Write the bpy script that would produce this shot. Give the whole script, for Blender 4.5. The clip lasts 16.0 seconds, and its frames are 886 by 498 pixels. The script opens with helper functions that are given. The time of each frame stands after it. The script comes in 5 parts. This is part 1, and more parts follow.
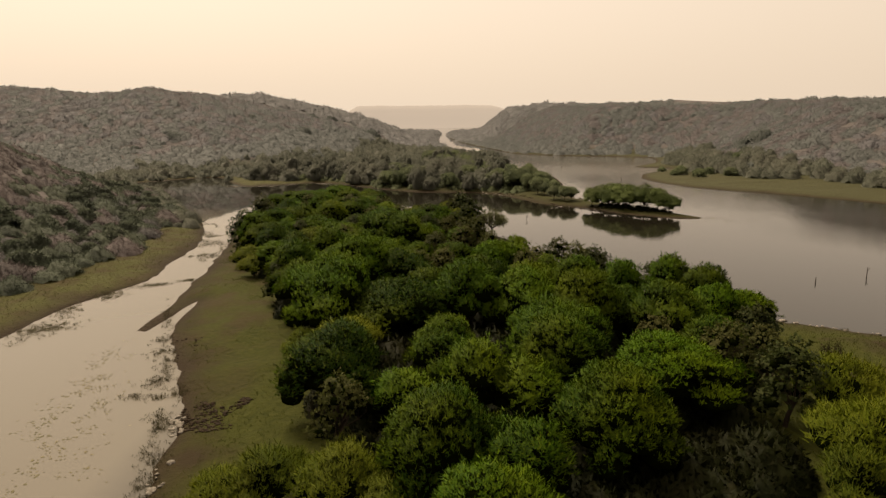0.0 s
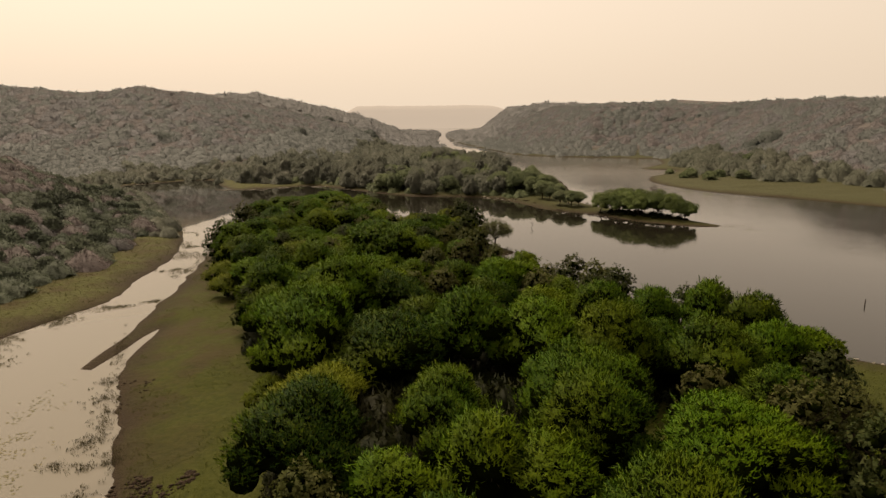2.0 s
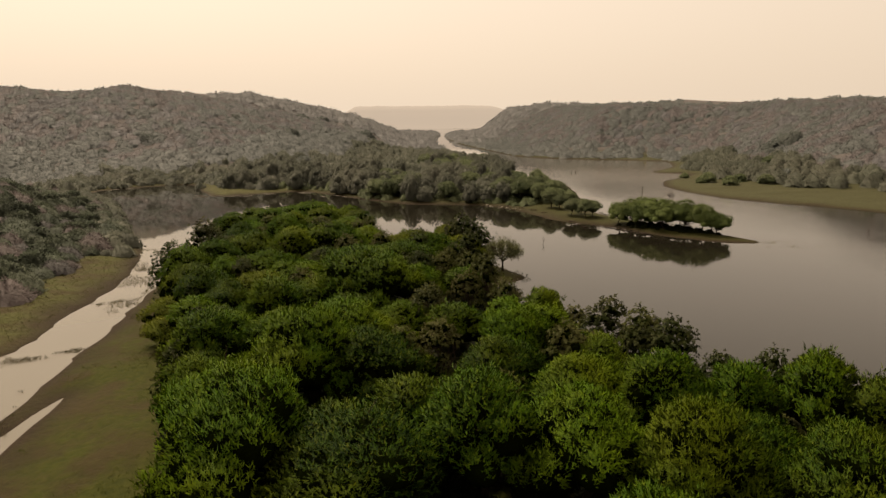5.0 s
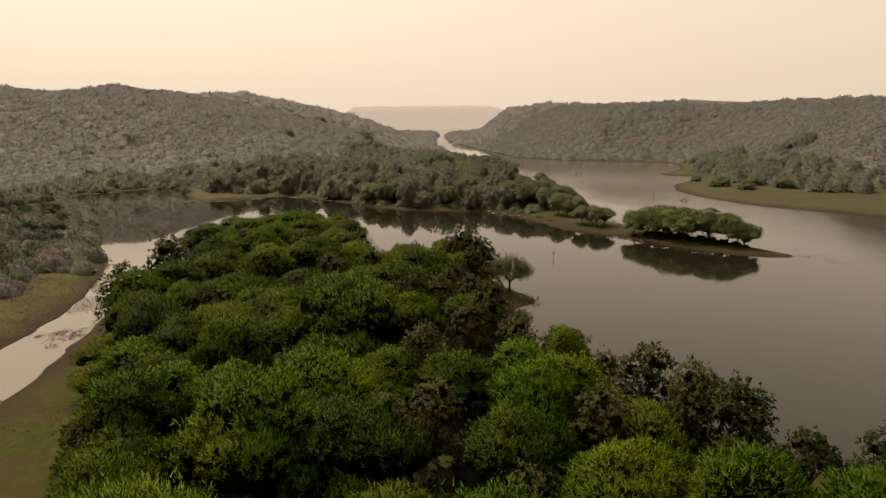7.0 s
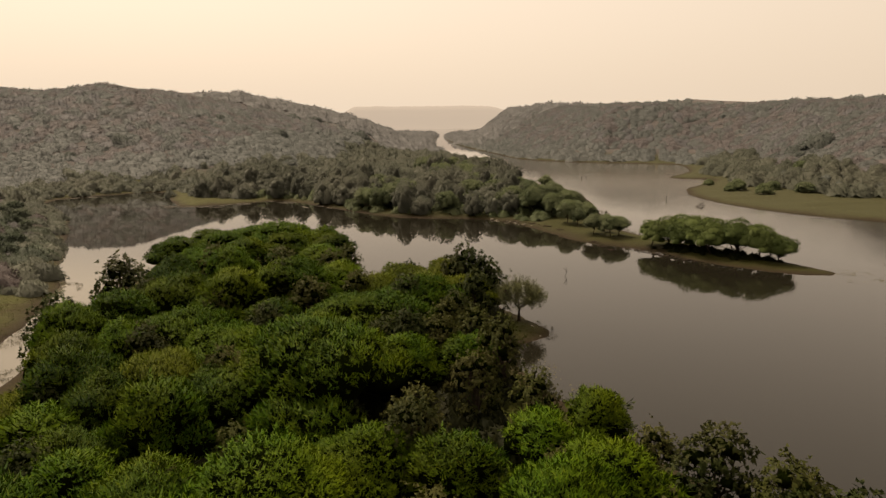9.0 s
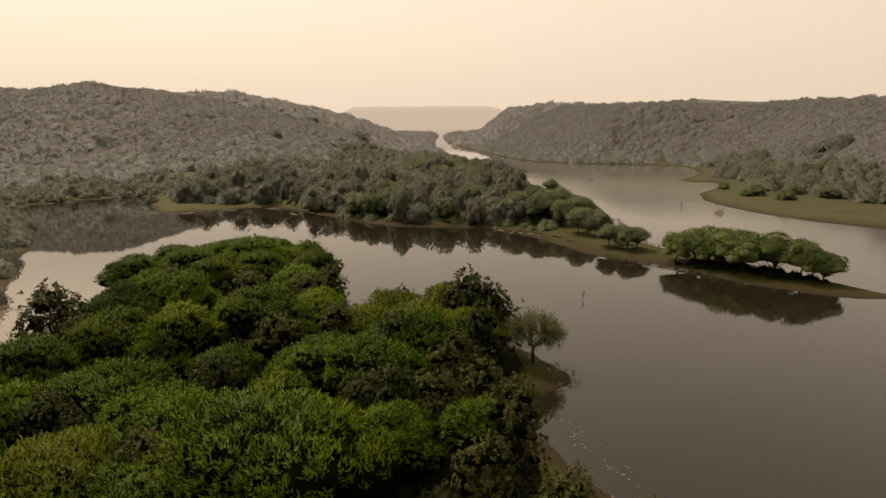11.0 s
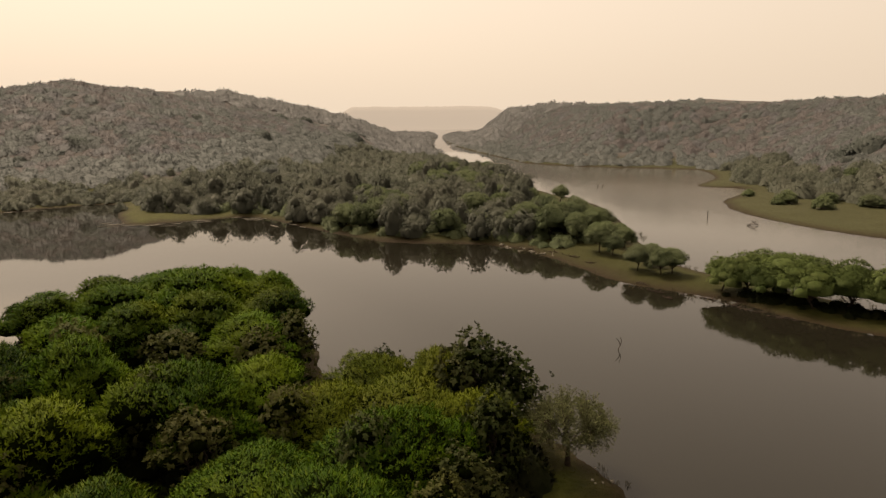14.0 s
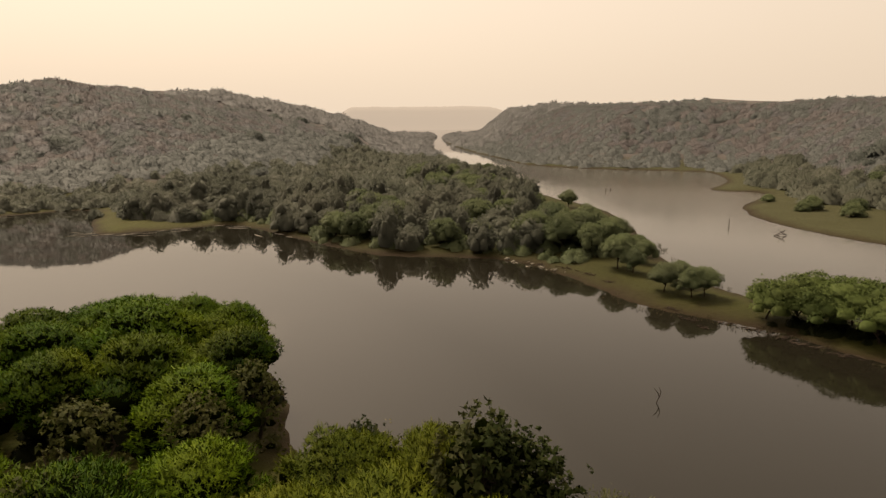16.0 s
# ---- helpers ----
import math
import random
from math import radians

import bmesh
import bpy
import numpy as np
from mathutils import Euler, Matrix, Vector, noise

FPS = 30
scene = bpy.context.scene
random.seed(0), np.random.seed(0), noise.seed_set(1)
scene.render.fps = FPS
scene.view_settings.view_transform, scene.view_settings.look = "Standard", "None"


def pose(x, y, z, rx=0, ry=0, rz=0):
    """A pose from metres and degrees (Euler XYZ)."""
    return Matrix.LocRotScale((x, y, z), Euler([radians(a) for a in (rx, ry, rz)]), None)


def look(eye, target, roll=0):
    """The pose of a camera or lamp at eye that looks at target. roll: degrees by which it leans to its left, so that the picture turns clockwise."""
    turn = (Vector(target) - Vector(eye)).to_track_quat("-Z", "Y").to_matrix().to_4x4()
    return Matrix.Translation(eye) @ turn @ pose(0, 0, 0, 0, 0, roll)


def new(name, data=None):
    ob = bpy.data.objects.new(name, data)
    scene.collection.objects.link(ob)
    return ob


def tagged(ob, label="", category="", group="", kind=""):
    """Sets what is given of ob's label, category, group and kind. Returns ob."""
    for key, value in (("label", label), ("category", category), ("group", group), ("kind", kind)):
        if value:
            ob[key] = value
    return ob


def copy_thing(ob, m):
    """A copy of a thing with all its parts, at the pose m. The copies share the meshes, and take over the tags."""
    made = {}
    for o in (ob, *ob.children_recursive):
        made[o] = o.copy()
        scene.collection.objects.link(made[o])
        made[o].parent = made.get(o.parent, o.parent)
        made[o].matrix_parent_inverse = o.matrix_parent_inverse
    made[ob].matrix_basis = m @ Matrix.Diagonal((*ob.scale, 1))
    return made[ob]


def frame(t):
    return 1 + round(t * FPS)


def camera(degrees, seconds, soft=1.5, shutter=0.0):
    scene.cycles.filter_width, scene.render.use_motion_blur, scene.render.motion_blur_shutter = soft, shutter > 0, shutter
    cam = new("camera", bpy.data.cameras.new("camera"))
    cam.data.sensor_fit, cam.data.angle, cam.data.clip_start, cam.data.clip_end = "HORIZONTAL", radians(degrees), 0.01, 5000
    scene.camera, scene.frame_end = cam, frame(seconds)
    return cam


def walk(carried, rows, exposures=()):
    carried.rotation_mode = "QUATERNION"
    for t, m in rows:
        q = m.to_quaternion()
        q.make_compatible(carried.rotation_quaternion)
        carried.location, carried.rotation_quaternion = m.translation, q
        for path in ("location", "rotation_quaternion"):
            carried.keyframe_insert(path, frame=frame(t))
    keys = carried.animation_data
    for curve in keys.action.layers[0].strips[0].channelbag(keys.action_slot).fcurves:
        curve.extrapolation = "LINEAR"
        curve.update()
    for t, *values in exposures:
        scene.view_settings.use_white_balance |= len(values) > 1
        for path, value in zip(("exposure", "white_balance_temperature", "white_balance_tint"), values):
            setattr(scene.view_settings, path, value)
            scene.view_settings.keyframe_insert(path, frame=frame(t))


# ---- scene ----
# camera and its flight: seconds, x, y, z
cam = camera(71.1, 16.0, soft=1.4)
FLIGHT = [
    (0.0, 0.00, 0.00, 23.616),
    (0.5, 0.04, 2.70, 23.635),
    (1.0, 0.08, 5.47, 23.655),
    (1.5, 0.12, 8.33, 23.675),
    (2.0, 0.16, 11.26, 23.696),
    (2.5, 0.20, 14.24, 23.717),
    (3.0, 0.24, 17.25, 23.738),
    (3.5, 0.29, 20.32, 23.760),
    (6.0, 0.51, 36.05, 23.872),
    (6.5, 0.56, 39.21, 23.894),
    (7.0, 0.60, 42.36, 23.917),
    (7.5, 0.65, 45.52, 23.939),
    (8.0, 0.69, 48.66, 23.962),
    (8.5, 0.74, 51.84, 23.984),
    (9.0, 0.78, 55.04, 24.007),
    (11.5, 1.01, 71.33, 24.122),
    (12.0, 1.06, 74.49, 24.145),
    (12.5, 1.10, 77.67, 24.167),
    (13.0, 1.15, 80.82, 24.190),
    (13.5, 1.19, 84.00, 24.212),
    (14.0, 1.24, 87.20, 24.235),
    (14.5, 1.28, 90.42, 24.258),
    (15.0, 1.33, 93.61, 24.281),
    (15.5, 1.37, 96.76, 24.303),
    (16.0, 1.42, 99.99, 24.326),
]


def flight_pose(t, x, y, z):
    """Nearly still gimbal: a slow drift of tilt, roll and yaw over the flight."""
    u = t / 16.0
    return pose(x, y, z, 90 - 11.517 + 0.141 * u, 0, -0.361 * u) @ pose(0, 0, 0, 0, 0, -0.548 + 0.096 * u)


walk(cam, [(t, flight_pose(t, x, y, z)) for t, x, y, z in FLIGHT])

# ---- world, sun, exposure ----
SUN_AZ, SUN_EL = -34.0, 53.0      # degrees left of the flight line, above the horizon
world = bpy.data.worlds.new("hazy_sky")
scene.world = world
world.use_nodes = True
wn, wl = world.node_tree.nodes, world.node_tree.links
wn.clear()
sky = wn.new("ShaderNodeTexSky")
sky.sky_type = "NISHITA"
sky.sun_disc = False
sky.sun_elevation = radians(SUN_EL)
sky.sun_rotation = radians(SUN_AZ)
sky.dust_density, sky.air_density, sky.ozone_density = 10.0, 1.0, 1.0
glow = wn.new("ShaderNodeBackground")       # sky and the sun's glow in the dust
glow.inputs["Strength"].default_value = 0.036
veil = wn.new("ShaderNodeBackground")       # even dust haze that veils the blue
veil.inputs["Strength"].default_value = 1.0
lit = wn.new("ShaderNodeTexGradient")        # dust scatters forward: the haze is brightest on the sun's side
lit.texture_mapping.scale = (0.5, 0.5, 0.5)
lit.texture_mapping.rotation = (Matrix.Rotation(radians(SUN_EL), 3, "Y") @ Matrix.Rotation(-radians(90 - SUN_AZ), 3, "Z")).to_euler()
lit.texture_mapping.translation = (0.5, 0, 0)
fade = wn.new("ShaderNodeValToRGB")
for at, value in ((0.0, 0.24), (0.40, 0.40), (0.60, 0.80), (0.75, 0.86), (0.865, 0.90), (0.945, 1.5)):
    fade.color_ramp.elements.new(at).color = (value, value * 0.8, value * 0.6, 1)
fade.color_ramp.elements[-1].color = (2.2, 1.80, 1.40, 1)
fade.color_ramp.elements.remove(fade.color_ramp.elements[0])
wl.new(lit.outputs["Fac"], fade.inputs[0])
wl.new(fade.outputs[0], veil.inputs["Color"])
both = wn.new("ShaderNodeAddShader")
wout = wn.new("ShaderNodeOutputWorld")
warm = wn.new("ShaderNodeVectorMath")       # dust takes out the blue
warm.operation = "MULTIPLY"
warm.inputs[1].default_value = (1.0, 0.89, 0.75)
wl.new(sky.outputs[0], warm.inputs[0])
wl.new(warm.outputs[0], glow.inputs["Color"])
wl.new(glow.outputs[0], both.inputs[0])
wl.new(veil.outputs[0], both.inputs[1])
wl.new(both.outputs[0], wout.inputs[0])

sun_data = bpy.data.lights.new("sun", "SUN")
sun_data.energy, sun_data.angle, sun_data.color = 4.3, radians(18), (1.0, 0.84, 0.62)
sun = new("sun", sun_data)
_az, _el = radians(SUN_AZ), radians(SUN_EL)
sun.matrix_world = look((0, 0, 300), (-math.sin(_az) * math.cos(_el), -math.cos(_az) * math.cos(_el), 300 - math.sin(_el)))
scene.view_settings.exposure = 0.0


# ---- materials ----
def material(name):
    mat = bpy.data.materials.new(name)
    mat.use_nodes = True
    nt = mat.node_tree
    nt.nodes.clear()
    out = nt.nodes.new("ShaderNodeOutputMaterial")
    bsdf = nt.nodes.new("ShaderNodeBsdfPrincipled")
    nt.links.new(bsdf.outputs[0], out.inputs[0])
    return mat, nt, bsdf, out


def ramp(nt, source, stops):
    r = nt.nodes.new("ShaderNodeValToRGB")
    while len(r.color_ramp.elements) < len(stops):
        r.color_ramp.elements.new(0.5)
    for e, (at, col) in zip(r.color_ramp.elements, stops):
        e.position, e.color = at, (*col, 1)
    nt.links.new(source, r.inputs[0])
    return r.outputs[0]


def noise_tex(nt, scale, detail=4.0, rough=0.55, vector=None):
    n = nt.nodes.new("ShaderNodeTexNoise")
    n.inputs["Scale"].default_value, n.inputs["Detail"].default_value, n.inputs["Roughness"].default_value = scale, detail, rough
    if vector is not None:
        nt.links.new(vector, n.inputs["Vector"])
    return n.outputs["Fac"]


def position(nt):
    return nt.nodes.new("ShaderNodeNewGeometry").outputs["Position"]


def mix(nt, fac, a, b, kind="MIX"):
    m = nt.nodes.new("ShaderNodeMix")
    m.data_type, m.blend_type = "RGBA", kind
    for sock, v in ((m.inputs[0], fac), (m.inputs[6], a), (m.inputs[7], b)):
        if isinstance(v, (int, float)):
            sock.default_value = v
        elif isinstance(v, tuple):
            sock.default_value = (*v, 1)
        else:
            nt.links.new(v, sock)
    return m.outputs[2]


def bump(nt, bsdf, height, strength, distance):
    b = nt.nodes.new("ShaderNodeBump")
    b.inputs["Strength"].default_value, b.inputs["Distance"].default_value = strength, distance
    nt.links.new(height, b.inputs["Height"])
    nt.links.new(b.outputs[0], bsdf.inputs["Normal"])


def leaf_material(name, dark, light, dry, patch=0.12, per_leaf=0.45, translucent=0.3, rough=0.6, soft=0.5, clump=0.0):
    """Foliage: colour by plant, by leaf and by drier patches. soft: how far the shading follows the whole bush, not the single leaf."""
    mat, nt, bsdf, out = material(name)
    own = nt.nodes.new("ShaderNodeAttribute")            # a value of its own for each plant of a joined mesh
    own.attribute_name = "plant"
    add = nt.nodes.new("ShaderNodeMath")
    nt.links.new(nt.nodes.new("ShaderNodeObjectInfo").outputs["Random"], add.inputs[0])
    nt.links.new(own.outputs["Fac"], add.inputs[1])
    whole = nt.nodes.new("ShaderNodeMath")
    whole.operation = "FRACT"
    nt.links.new(add.outputs[0], whole.inputs[0])
    info = whole.outputs[0]
    island = nt.nodes.new("ShaderNodeNewGeometry").outputs["Random Per Island"]
    plant = ramp(nt, info, [(0.0, dark), (1.0, light)])
    leaf = ramp(nt, island, [(0.0, dark), (0.7, light), (1.0, dry)])
    col = mix(nt, per_leaf, plant, leaf)
    patches = ramp(nt, noise_tex(nt, patch, 3.0, 0.6, position(nt)), [(0.45, (0, 0, 0)), (0.75, (0.6, 0.6, 0.6))])
    col = mix(nt, patches, col, dry)
    nt.links.new(col, bsdf.inputs["Base Color"])
    bsdf.inputs["Roughness"].default_value = rough
    bsdf.inputs["Specular IOR Level"].default_value = 0.04
    flat = nt.nodes.new("ShaderNodeVectorMath")
    flat.operation = "MULTIPLY_ADD"
    nt.links.new(nt.nodes.new("ShaderNodeNewGeometry").outputs["Normal"], flat.inputs[0])
    flat.inputs[1].default_value, flat.inputs[2].default_value = (1 - soft,) * 3, (0, 0, soft)
    even = nt.nodes.new("ShaderNodeVectorMath")
    even.operation = "NORMALIZE"
    nt.links.new(flat.outputs[0], even.inputs[0])
    clumps = nt.nodes.new("ShaderNodeBump")              # clumps of twigs too small to build
    clumps.inputs["Strength"].default_value, clumps.inputs["Distance"].default_value = 0.6 if clump else 0.0, clump
    nt.links.new(noise_tex(nt, 0.9, 3.0, 0.65, position(nt)), clumps.inputs["Height"])
    nt.links.new(even.outputs[0], clumps.inputs["Normal"])
    nt.links.new((clumps if clump else even).outputs[0], bsdf.inputs["Normal"])
    tr = nt.nodes.new("ShaderNodeBsdfTranslucent")
    nt.links.new(col, tr.inputs["Color"])
    ms = nt.nodes.new("ShaderNodeMixShader")
    ms.inputs[0].default_value = translucent
    nt.links.new(bsdf.outputs[0], ms.inputs[1])
    nt.links.new(tr.outputs[0], ms.inputs[2])
    nt.links.new(ms.outputs[0], out.inputs[0])
    return mat


ACACIA = leaf_material("acacia_leaf", (0.0022, 0.008, 0.0003), (0.047, 0.092, 0.0012), (0.104, 0.122, 0.003), translucent=0.12, soft=0.05, per_leaf=0.42)
SHORELEAF = leaf_material("shore_tree_leaf", (0.05, 0.062, 0.03), (0.094, 0.11, 0.05), (0.105, 0.11, 0.062), translucent=0.15, soft=0.6, per_leaf=0.25)
FEATHER = leaf_material("feathery_leaf", (0.026, 0.038, 0.002), (0.078, 0.096, 0.003), (0.106, 0.106, 0.009), translucent=0.2, soft=0.15)
BROAD = leaf_material("broad_leaf", (0.013, 0.02, 0.005), (0.032, 0.041, 0.01), (0.058, 0.05, 0.017), translucent=0.25, soft=0.3)
DRYLEAF = leaf_material("dry_broad_leaf", (0.030, 0.035, 0.008), (0.060, 0.065, 0.016), (0.085, 0.074, 0.026), translucent=0.3, soft=0.3)
# acacias across the water: leaf colour lifted and greyed to paint haze
SPITLEAF = leaf_material("hazed_acacia_leaf", (0.046, 0.063, 0.018), (0.084, 0.108, 0.03), (0.096, 0.108, 0.036), translucent=0.2, soft=0.45, per_leaf=0.25)
WOODLAND = leaf_material("woodland_leaf", (0.05, 0.053, 0.039), (0.088, 0.091, 0.067), (0.1, 0.095, 0.072), patch=0.05, soft=0.75, translucent=0.1, per_leaf=0.15)
SCRUB_BROWN = leaf_material("dry_scrub", (0.038, 0.031, 0.029), (0.088, 0.071, 0.067), (0.096, 0.078, 0.071), patch=0.03, soft=0.6, translucent=0.1, per_leaf=0.15, clump=0.5)
SCRUB_GREY = leaf_material("grey_scrub", (0.043, 0.04, 0.039), (0.068, 0.064, 0.062), (0.074, 0.067, 0.063), patch=0.02, soft=0.6, translucent=0.1, per_leaf=0.15, clump=0.5)
SCRUB_GREEN = leaf_material("green_scrub", (0.027, 0.034, 0.022), (0.056, 0.065, 0.042), (0.066, 0.067, 0.046), patch=0.03, soft=0.6, translucent=0.1, per_leaf=0.15, clump=0.5)
# distant woods: haze painted into base colours, paler and greyer than near scrub
HILL_BROWN = leaf_material("hazed_brown_wood", (0.09, 0.081, 0.08), (0.114, 0.102, 0.101), (0.12, 0.106, 0.103), patch=0.012, soft=0.8, translucent=0.08, per_leaf=0.12, clump=0.4)
HILL_GREY = leaf_material("hazed_grey_wood", (0.09, 0.087, 0.089), (0.11, 0.106, 0.109), (0.114, 0.107, 0.107), patch=0.012, soft=0.8, translucent=0.08, per_leaf=0.12, clump=0.4)
HILL_GREEN = leaf_material("hazed_green_wood", (0.08, 0.084, 0.079), (0.102, 0.106, 0.101), (0.108, 0.107, 0.101), patch=0.012, soft=0.8, translucent=0.08, per_leaf=0.12, clump=0.4)
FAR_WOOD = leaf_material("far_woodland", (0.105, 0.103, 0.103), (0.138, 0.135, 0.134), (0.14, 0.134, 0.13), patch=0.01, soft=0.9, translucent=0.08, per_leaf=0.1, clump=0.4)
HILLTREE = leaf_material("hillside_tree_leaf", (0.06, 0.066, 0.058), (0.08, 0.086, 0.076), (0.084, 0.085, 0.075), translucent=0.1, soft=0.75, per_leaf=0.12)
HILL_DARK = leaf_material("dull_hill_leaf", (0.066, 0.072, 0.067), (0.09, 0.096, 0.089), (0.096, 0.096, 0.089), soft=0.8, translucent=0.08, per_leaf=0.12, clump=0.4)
LONELEAF = leaf_material("thin_grey_leaf", (0.06, 0.066, 0.026), (0.096, 0.102, 0.042), (0.108, 0.102, 0.05), translucent=0.35, soft=0.3)
# near-black leaf: deep shade under the crowns is put into its colour
UNDER = leaf_material("shade_painted_leaf", (0.0048, 0.0066, 0.0012), (0.0108, 0.0132, 0.0030), (0.0180, 0.0156, 0.0060), translucent=0.15, soft=0.2)
REED = leaf_material("reed_leaf", (0.034, 0.032, 0.016), (0.074, 0.067, 0.034), (0.1, 0.082, 0.046), )
GRASS = leaf_material("grass_blade", (0.028, 0.035, 0.004), (0.052, 0.06, 0.008), (0.068, 0.064, 0.017), )
MEADOW = leaf_material("dry_grass_blade", (0.031, 0.033, 0.009), (0.05, 0.05, 0.015), (0.062, 0.058, 0.021), )
PAD = leaf_material("floating_leaf", (0.060, 0.056, 0.026), (0.128, 0.116, 0.064), (0.165, 0.135, 0.083), translucent=0.05)


def bark_material(name, dark, light, gloss=0.05):
    mat, nt, bsdf, out = material(name)
    p = position(nt)
    nt.links.new(ramp(nt, noise_tex(nt, 6.0, 6.0, 0.7, p), [(0.3, dark), (0.7, light)]), bsdf.inputs["Base Color"])
    bump(nt, bsdf, noise_tex(nt, 22.0, 4.0, 0.6, p), 0.6, 0.03)
    bsdf.inputs["Roughness"].default_value = 0.9
    bsdf.inputs["Specular IOR Level"].default_value = gloss
    return mat


# near-black crown cores: the shade between leaves is put into this colour
INNER = bark_material("inner_shade", (0.002, 0.003, 0.0004), (0.005, 0.007, 0.0008), 0.0)
BARK = bark_material("bark", (0.020, 0.014, 0.010), (0.055, 0.041, 0.030))
DEADWOOD = bark_material("dead_wood", (0.030, 0.022, 0.016), (0.085, 0.065, 0.050))


def rock_material(name, dark, light):
    mat, nt, bsdf, out = material(name)
    p = position(nt)
    nt.links.new(ramp(nt, noise_tex(nt, 3.0, 6.0, 0.65, p), [(0.3, dark), (0.7, light)]), bsdf.inputs["Base Color"])
    bump(nt, bsdf, noise_tex(nt, 9.0, 5.0, 0.6, p), 0.5, 0.05)
    bsdf.inputs["Roughness"].default_value = 0.9
    bsdf.inputs["Specular IOR Level"].default_value = 0.12
    return mat


ROCK = rock_material("pale_rock", (0.10, 0.088, 0.070), (0.24, 0.215, 0.180))
MUDROCK = rock_material("mud_clod", (0.014, 0.009, 0.005), (0.034, 0.022, 0.012))


def ground_material():
    """Grass, bare earth and wet mud at the water's edge, told apart by height and patches."""
    mat, nt, bsdf, out = material("bank_soil")
    p = position(nt)
    sep = nt.nodes.new("ShaderNodeSeparateXYZ")
    nt.links.new(p, sep.inputs[0])
    fine = noise_tex(nt, 1.6, 6.0, 0.65, p)
    broad = noise_tex(nt, 0.09, 4.0, 0.55, p)
    grit = noise_tex(nt, 7.0, 4.0, 0.7, p)
    grass = ramp(nt, fine, [(0.25, (0.020, 0.023, 0.003)), (0.55, (0.034, 0.037, 0.005)), (0.8, (0.050, 0.048, 0.011))])
    earth = ramp(nt, grit, [(0.3, (0.017, 0.012, 0.005)), (0.7, (0.032, 0.023, 0.010))])
    dry = ramp(nt, fine, [(0.3, (0.082, 0.072, 0.067)), (0.7, (0.108, 0.095, 0.088))])
    mud = ramp(nt, grit, [(0.3, (0.015, 0.010, 0.005)), (0.7, (0.032, 0.022, 0.012))])
    patch = ramp(nt, broad, [(0.57, (0, 0, 0)), (0.68, (1, 1, 1))])
    bare = nt.nodes.new("ShaderNodeMapRange")          # the far shores are barer than the island
    nt.links.new(sep.outputs["Y"], bare.inputs["Value"])
    bare.inputs["From Min"].default_value, bare.inputs["From Max"].default_value = 140.0, 190.0
    bare.inputs["To Max"].default_value = 0.6
    low = mix(nt, bare.outputs[0], mix(nt, patch, grass, earth), ramp(nt, fine, [(0.3, (0.024, 0.022, 0.009)), (0.7, (0.046, 0.042, 0.018))]))
    meadow = ramp(nt, fine, [(0.25, (0.029, 0.029, 0.012)), (0.5, (0.043, 0.042, 0.018)), (0.8, (0.062, 0.058, 0.029))])
    turf = ramp(nt, fine, [(0.25, (0.034, 0.035, 0.009)), (0.5, (0.050, 0.050, 0.014)), (0.8, (0.070, 0.066, 0.022))])
    for lo, hi, sward in ((-40.0, -46.0, turf), (66.0, 80.0, meadow)):       # drier, paler grass on the western and eastern banks
        side = nt.nodes.new("ShaderNodeMapRange")
        nt.links.new(sep.outputs["X"], side.inputs["Value"])
        side.inputs["From Min"].default_value, side.inputs["From Max"].default_value = lo, hi
        low = mix(nt, side.outputs[0], low, sward)
    m = nt.nodes.new("ShaderNodeMath")
    m.operation = "MULTIPLY_ADD"
    nt.links.new(broad, m.inputs[0])
    m.inputs[1].default_value = 0.8
    nt.links.new(sep.outputs["Z"], m.inputs[2])
    wet = nt.nodes.new("ShaderNodeMapRange")
    nt.links.new(m.outputs[0], wet.inputs["Value"])
    wet.inputs["From Min"].default_value, wet.inputs["From Max"].default_value = 0.45, 1.00
    worn = ramp(nt, noise_tex(nt, 0.22, 5.0, 0.65, p), [(0.44, (0, 0, 0)), (0.62, (0.7, 0.7, 0.7))])
    island = nt.nodes.new("ShaderNodeMapRange")           # trodden bare earth on the island's western bank
    nt.links.new(sep.outputs["X"], island.inputs["Value"])
    island.inputs["From Min"].default_value, island.inputs["From Max"].default_value = -16.0, -23.0
    low = mix(nt, mix(nt, 1.0, worn, island.outputs[0], "MULTIPLY"), low, mix(nt, bare.outputs[0], ramp(nt, grit, [(0.3, (0.026, 0.016, 0.008)), (0.7, (0.046, 0.030, 0.015))]), low))
    shore = mix(nt, wet.outputs[0], mud, low)
    up = nt.nodes.new("ShaderNodeMapRange")
    nt.links.new(sep.outputs["Z"], up.inputs["Value"])
    up.inputs["From Min"].default_value, up.inputs["From Max"].default_value = 2.5, 6.0
    nt.links.new(mix(nt, up.outputs[0], shore, dry), bsdf.inputs["Base Color"])
    bump(nt, bsdf, fine, 0.7, 0.25)
    bsdf.inputs["Roughness"].default_value = 0.9
    bsdf.inputs["Specular IOR Level"].default_value = 0.08
    return mat


SOIL = ground_material()


